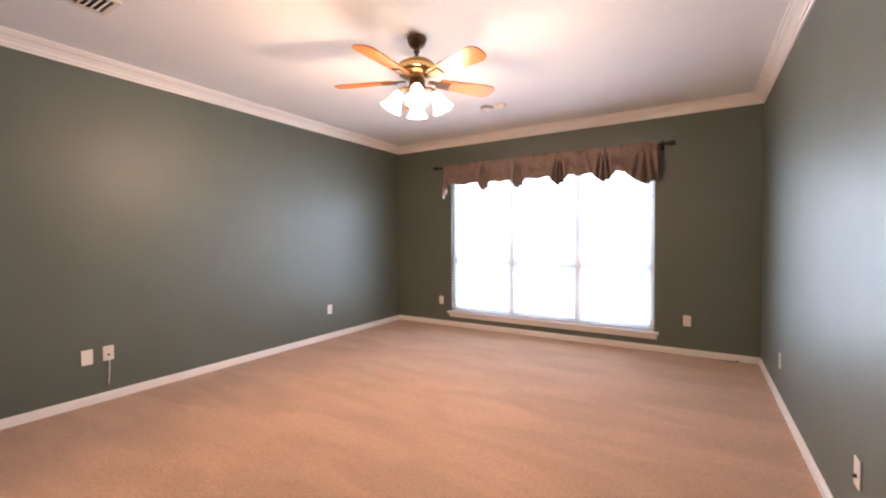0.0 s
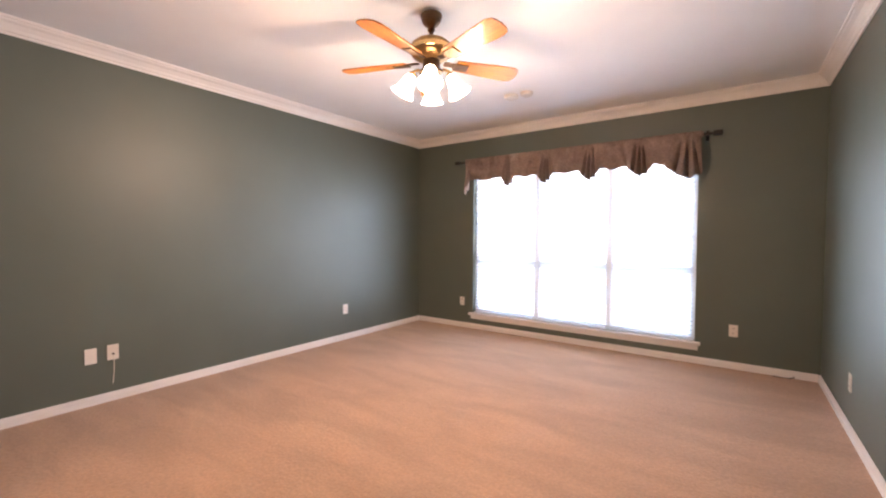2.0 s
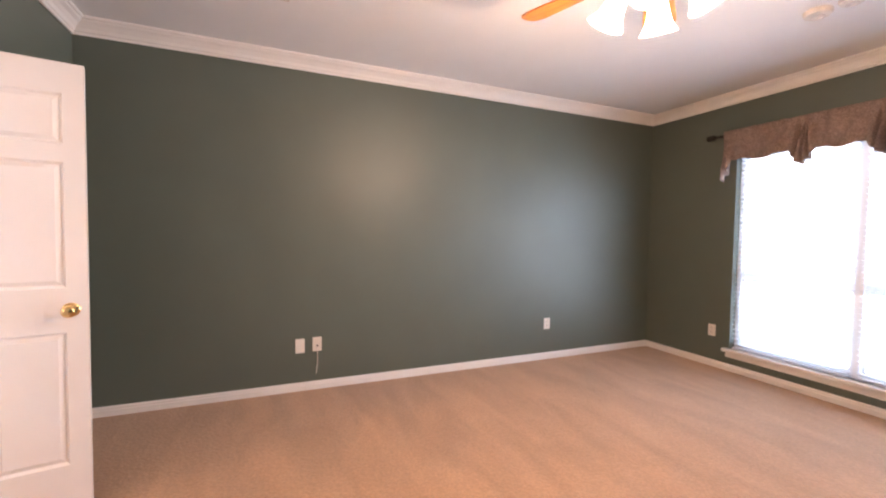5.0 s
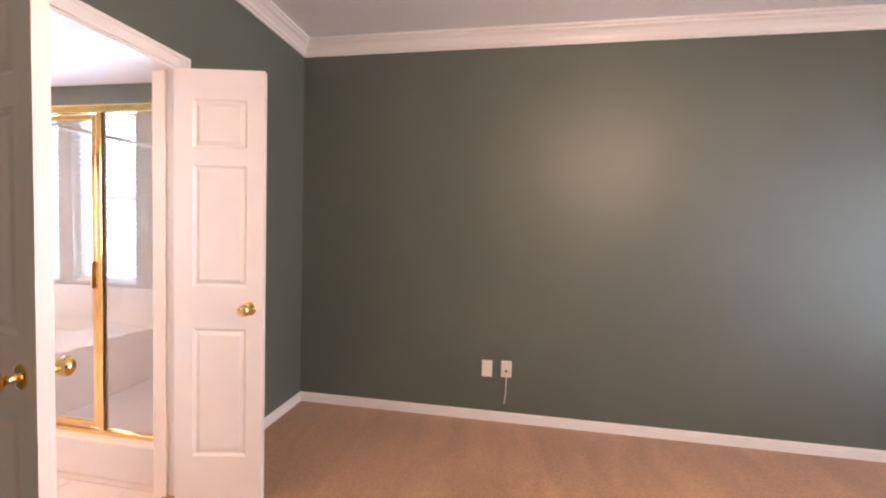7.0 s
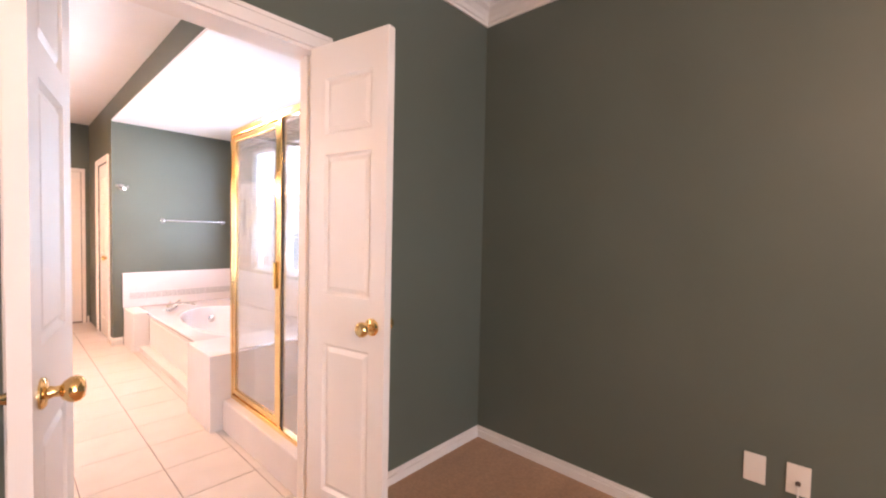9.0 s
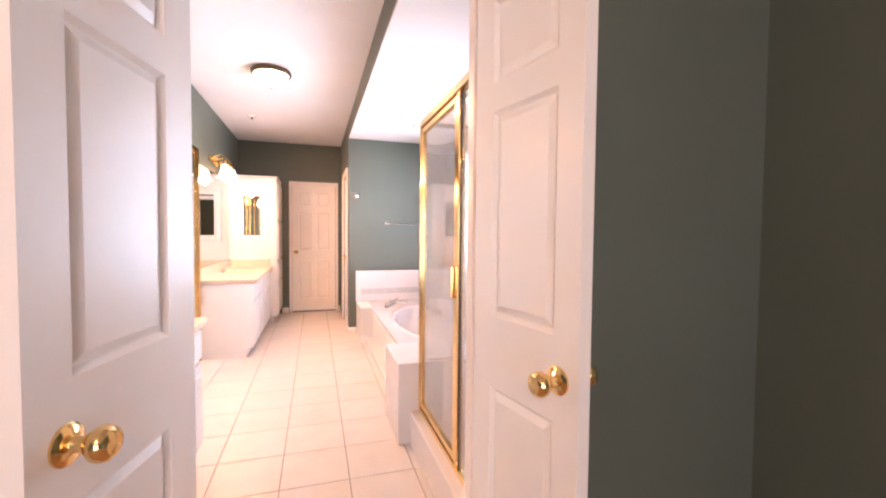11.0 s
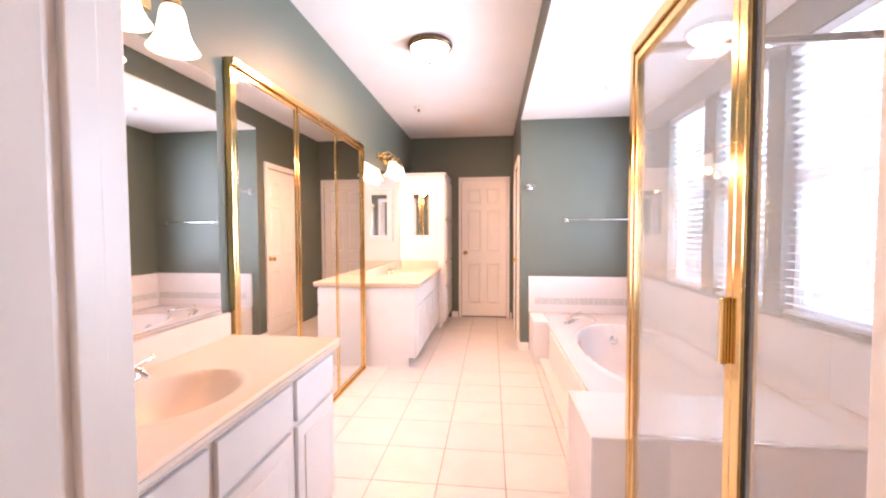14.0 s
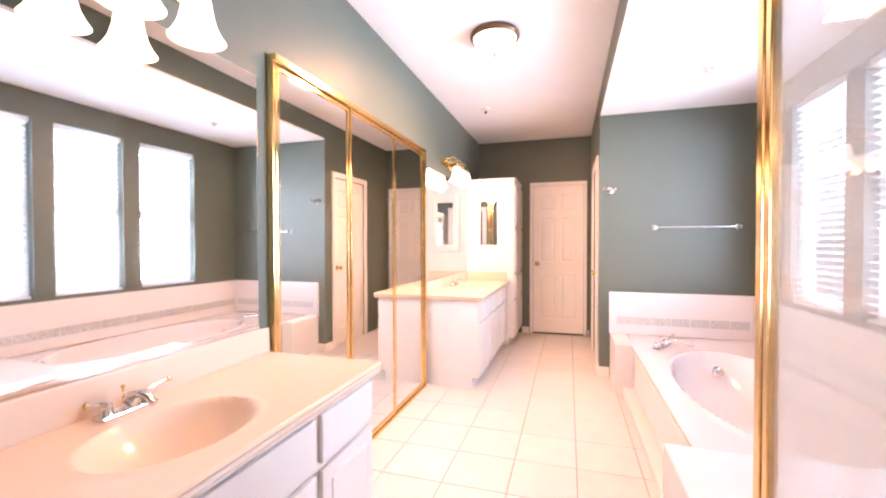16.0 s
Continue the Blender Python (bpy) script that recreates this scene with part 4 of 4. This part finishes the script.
for a, b in zip(g, g[1:]):
    for i in range(nx):
        bm.faces.new((a[i], a[i + 1], b[i + 1], b[i]))
bmesh.ops.recalc_face_normals(bm, faces=bm.faces)
if sum(f.normal.z for f in bm.faces) < 0:
    bmesh.ops.reverse_faces(bm, faces=bm.faces)
part("basin", bm, M_TUB, tub, "", True)
part("deck_edge", prism([(TX + u, ZT + z) for u, z in ((-0.02, -0.0005), (0, 0), (0.008, -0.004), (0.011, -0.012), (0.008, -0.022), (0, -0.026), (-0.02, -0.026))], "y", TY0 + 0.46, TY1), M_TUB, tub, "", True)
part("apron", boxes((TX - 0.04, TY0 + 0.46, 0, TX - 0.012, TY1, ZT - 0.026)), M_CAB, tub)
part("apron_base", boxes((TX - 0.012, TY0 + 0.46, 0, TX + 0.075, TY1, 0.055), bevel=0.006), M_CAB, tub)
part("apron_panel", boxes((TX - 0.012, TY0 + 0.56, 0.11, TX - 0.004, TY1 - 0.12, ZT - 0.07), bevel=0.004), M_CAB, tub)
part("end_block", boxes((TX - 0.012, TY0 + 0.001, 0, 1.155, TY0 + 0.459, ZT), bevel=0.008), M_CAB, tub)
part("overflow", lathe([(0, 0.012), (0.02, 0.012), (0.036, 0.008), (0.04, 0.0), (0, 0.0)], 24, Matrix.Translation((0.47, -3.44, 0.30)) @ Matrix.Rotation(radians(-78), 4, "X")), M_CHROME, tub, "chrome overflow cover", True)
for y, x in ((-2.2, 0.12), (-3.1, 0.12)):
    part("jet", lathe([(0, 0.012), (0.012, 0.012), (0.024, 0.008), (0.028, 0), (0, 0)], 18, Matrix.Translation((x, y, 0.26)) @ Matrix.Rotation(radians(75), 4, "Y")), M_CHROME, tub, "chrome jet", True)
tf = faucet("tub_faucet", pose(0.80, -3.66, ZT, 0, 0, 150), "chrome tub faucet on the deck corner", 0.125, 0.23)

blk = solid("tub_knee_wall", boxes((0.002, -1.699, 0, 1.18, -1.235, 0.497), bevel=0.008), M_SURROUND, "low white knee wall between tub and shower", "knee wall")

# tiled ledge round the tub, with a grey band
ledge = solid("wall_tub_ledge", boxes((0.002, YA, ZT + 0.003, 1.165, YA + 0.025, 0.80), (0.0, YA + 0.026, ZT + 0.003, 0.025, -1.70, 0.80), (0.0, -1.699, 0.498, 0.025, -1.25, 0.80), bevel=0.004), M_SURROUND, "white tiled ledge above the tub with a grey band", "tiled ledge")
tile_a = mesh_of("band_tile", boxes((-0.0735, 0, -0.036, 0.0735, 0.004, 0.036), bevel=0.002), M_BAND)
for i in range(7):
    o = new("band_tile", tile_a)
    o.parent = ledge
    o.matrix_world = pose(0.115 + 0.152 * i, YA + 0.024, 0.54)
for i in range(15):
    o = new("band_tile", tile_a)
    o.parent = ledge
    o.matrix_world = pose(0.024, YA + 0.12 + 0.152 * i, 0.54, 0, 0, -90)

# ---- shower ----
SX, SY0, SYM = 1.035, -1.235, -0.568
curb = solid("shower_curb", boxes((0.98, SY0 + 0.001, 0, 1.105, -0.121, 0.20), bevel=0.01), M_SURROUND, "white shower curb", "curb")
solid("shower_pan", boxes((0.003, SY0 + 0.001, 0, 0.979, -0.121, 0.10), bevel=0.01), M_TUB, "white shower pan", "shower pan")
solid("wall_shower_lining", boxes((0.001, -0.133, 0.10, 0.97, -0.121, 2.0), (0.001, SY0 + 0.01, 0.10, 0.012, -0.134, 2.0)), M_SURROUND, "white shower wall lining", "shower wall")
sh = thing("shower_enclosure", "brass-framed glass shower enclosure with a hinged door", "shower enclosure")
zt = 1.94


def bar(name, r, parent, mat=None, label=""):
    return part(name, boxes(r, bevel=0.004), mat or M_GOLD, parent, label)


bar("corner_post", (SX - 0.018, SY0 - 0.018, 0.20, SX + 0.018, SY0 + 0.018, zt), sh)
bar("centre_post", (SX - 0.016, SYM - 0.016, 0.20, SX + 0.016, SYM + 0.016, zt), sh)
bar("wall_post", (SX - 0.014, -0.15, 0.20, SX + 0.014, -0.121, zt), sh)
bar("top_rail", (SX - 0.02, SY0 + 0.018, zt - 0.04, SX + 0.02, -0.121, zt), sh)
bar("sill_rail", (SX - 0.018, SY0 + 0.018, 0.199, SX + 0.018, -0.15, 0.225), sh)
bar("return_rail", (0.012, SY0 - 0.014, zt - 0.03, SX - 0.018, SY0 + 0.014, zt), sh, M_CHROME, "satin return rail")
bar("return_sill", (0.012, SY0 - 0.012, 0.497, SX - 0.018, SY0 + 0.012, 0.512), sh, M_CHROME)
g = part("return_pane", boxes((0.012, SY0 - 0.003, 0.51, SX - 0.018, SY0 + 0.003, zt - 0.03)), M_SHGLASS, sh, "clear glass")
g.visible_shadow = False
g = part("side_pane", boxes((SX - 0.003, SYM + 0.02, 0.225, SX + 0.003, -0.15, zt - 0.04)), M_SHGLASS, sh, "clear glass")
g.visible_shadow = False
bar("gasket", (SX - 0.006, SYM + 0.0165, 0.226, SX + 0.007, SYM + 0.0195, zt - 0.042), sh, M_GASKET, "black gasket")
door = part("door", boxes((SX - 0.012, SY0 + 0.020, 0.235, SX + 0.014, SY0 + 0.05, zt - 0.048), (SX - 0.012, SYM - 0.046, 0.235, SX + 0.014, SYM - 0.018, zt - 0.048),
                          (SX - 0.012, SY0 + 0.05, 0.235, SX + 0.014, SYM - 0.046, 0.265), (SX - 0.012, SY0 + 0.05, zt - 0.078, SX + 0.014, SYM - 0.046, zt - 0.048), bevel=0.004), M_GOLD, sh, "brass framed glass door")
g = part("pane", boxes((SX - 0.003, SY0 + 0.05, 0.265, SX + 0.003, SYM - 0.046, zt - 0.078)), M_SHGLASS, door, "clear glass")
g.visible_shadow = False
part("handle", boxes((SX + 0.014, SYM - 0.038, 0.985, SX + 0.032, SYM - 0.026, 1.13), bevel=0.004), M_GOLD, door, "brass handle")

# towel bar and hook on the alcove wall
tb = thing("towel_bar", "chrome towel bar with round ends", "towel bar")
for x in (0.78, 0.13):
    part("mount", lathe([(0, 0), (0.026, 0), (0.026, 0.006), (0.014, 0.014), (0.011, 0.05), (0.016, 0.06), (0.014, 0.074), (0, 0.077)], 20, Matrix.Translation((x, YA, 1.395)) @ Matrix.Rotation(radians(-90), 4, "X")), M_CHROME, tb, "", True)
part("bar", tube([(0.13, YA + 0.062, 1.395), (0.78, YA + 0.062, 1.395)], 0.009, 14), M_CHROME, tb, "", True)
hk = thing("robe_hook", "small chrome robe hook", "hook", "", Matrix.Translation((1.165, YA, 1.745)) @ Matrix.Scale(1.5, 4) @ Matrix.Translation((-1.165, -YA, -1.745)))
part("rose", lathe([(0, 0), (0.024, 0), (0.022, 0.008), (0.01, 0.014), (0.008, 0.035), (0, 0.036)], 18, Matrix.Translation((1.165, YA, 1.745)) @ Matrix.Rotation(radians(-90), 4, "X")), M_CHROME, hk, "", True)
for s in (-1, 1):
    part("prong", tube([(1.165, YA + 0.03, 1.745), (1.165 + s * 0.022, YA + 0.045, 1.74), (1.165 + s * 0.034, YA + 0.056, 1.757)], [0.006, 0.006, 0.008], 10), M_CHROME, hk, "", True)

# ---- floor tiles ----
TP, TXO, TYO = 0.3425, 1.14, -2.005
tile_me = mesh_of("floor_tile", boxes((-TP / 2 + 0.0026, -TP / 2 + 0.0026, -0.012, TP / 2 - 0.0026, TP / 2 - 0.0026, 0.0), bevel=0.002), M_TILE)
for i in range(-1, 5):
    for j in range(-12, 6):
        x, y = TXO + TP * (i + 0.5), TYO + TP * (j + 0.5)
        if y > -0.12 + 0.16 or y < YF - 0.17 or x - TP / 2 > XB:
            continue
        o = new("floor_tile", tile_me)
        o.parent = bath_floor
        o.location = (x, y, 0)
solid("trim_threshold", boxes((DW0 + 0.014, -0.09, -0.004, DW1 - 0.014, -0.045, 0.006), bevel=0.004), M_GOLD, "brass carpet strip at the doorway", "threshold")
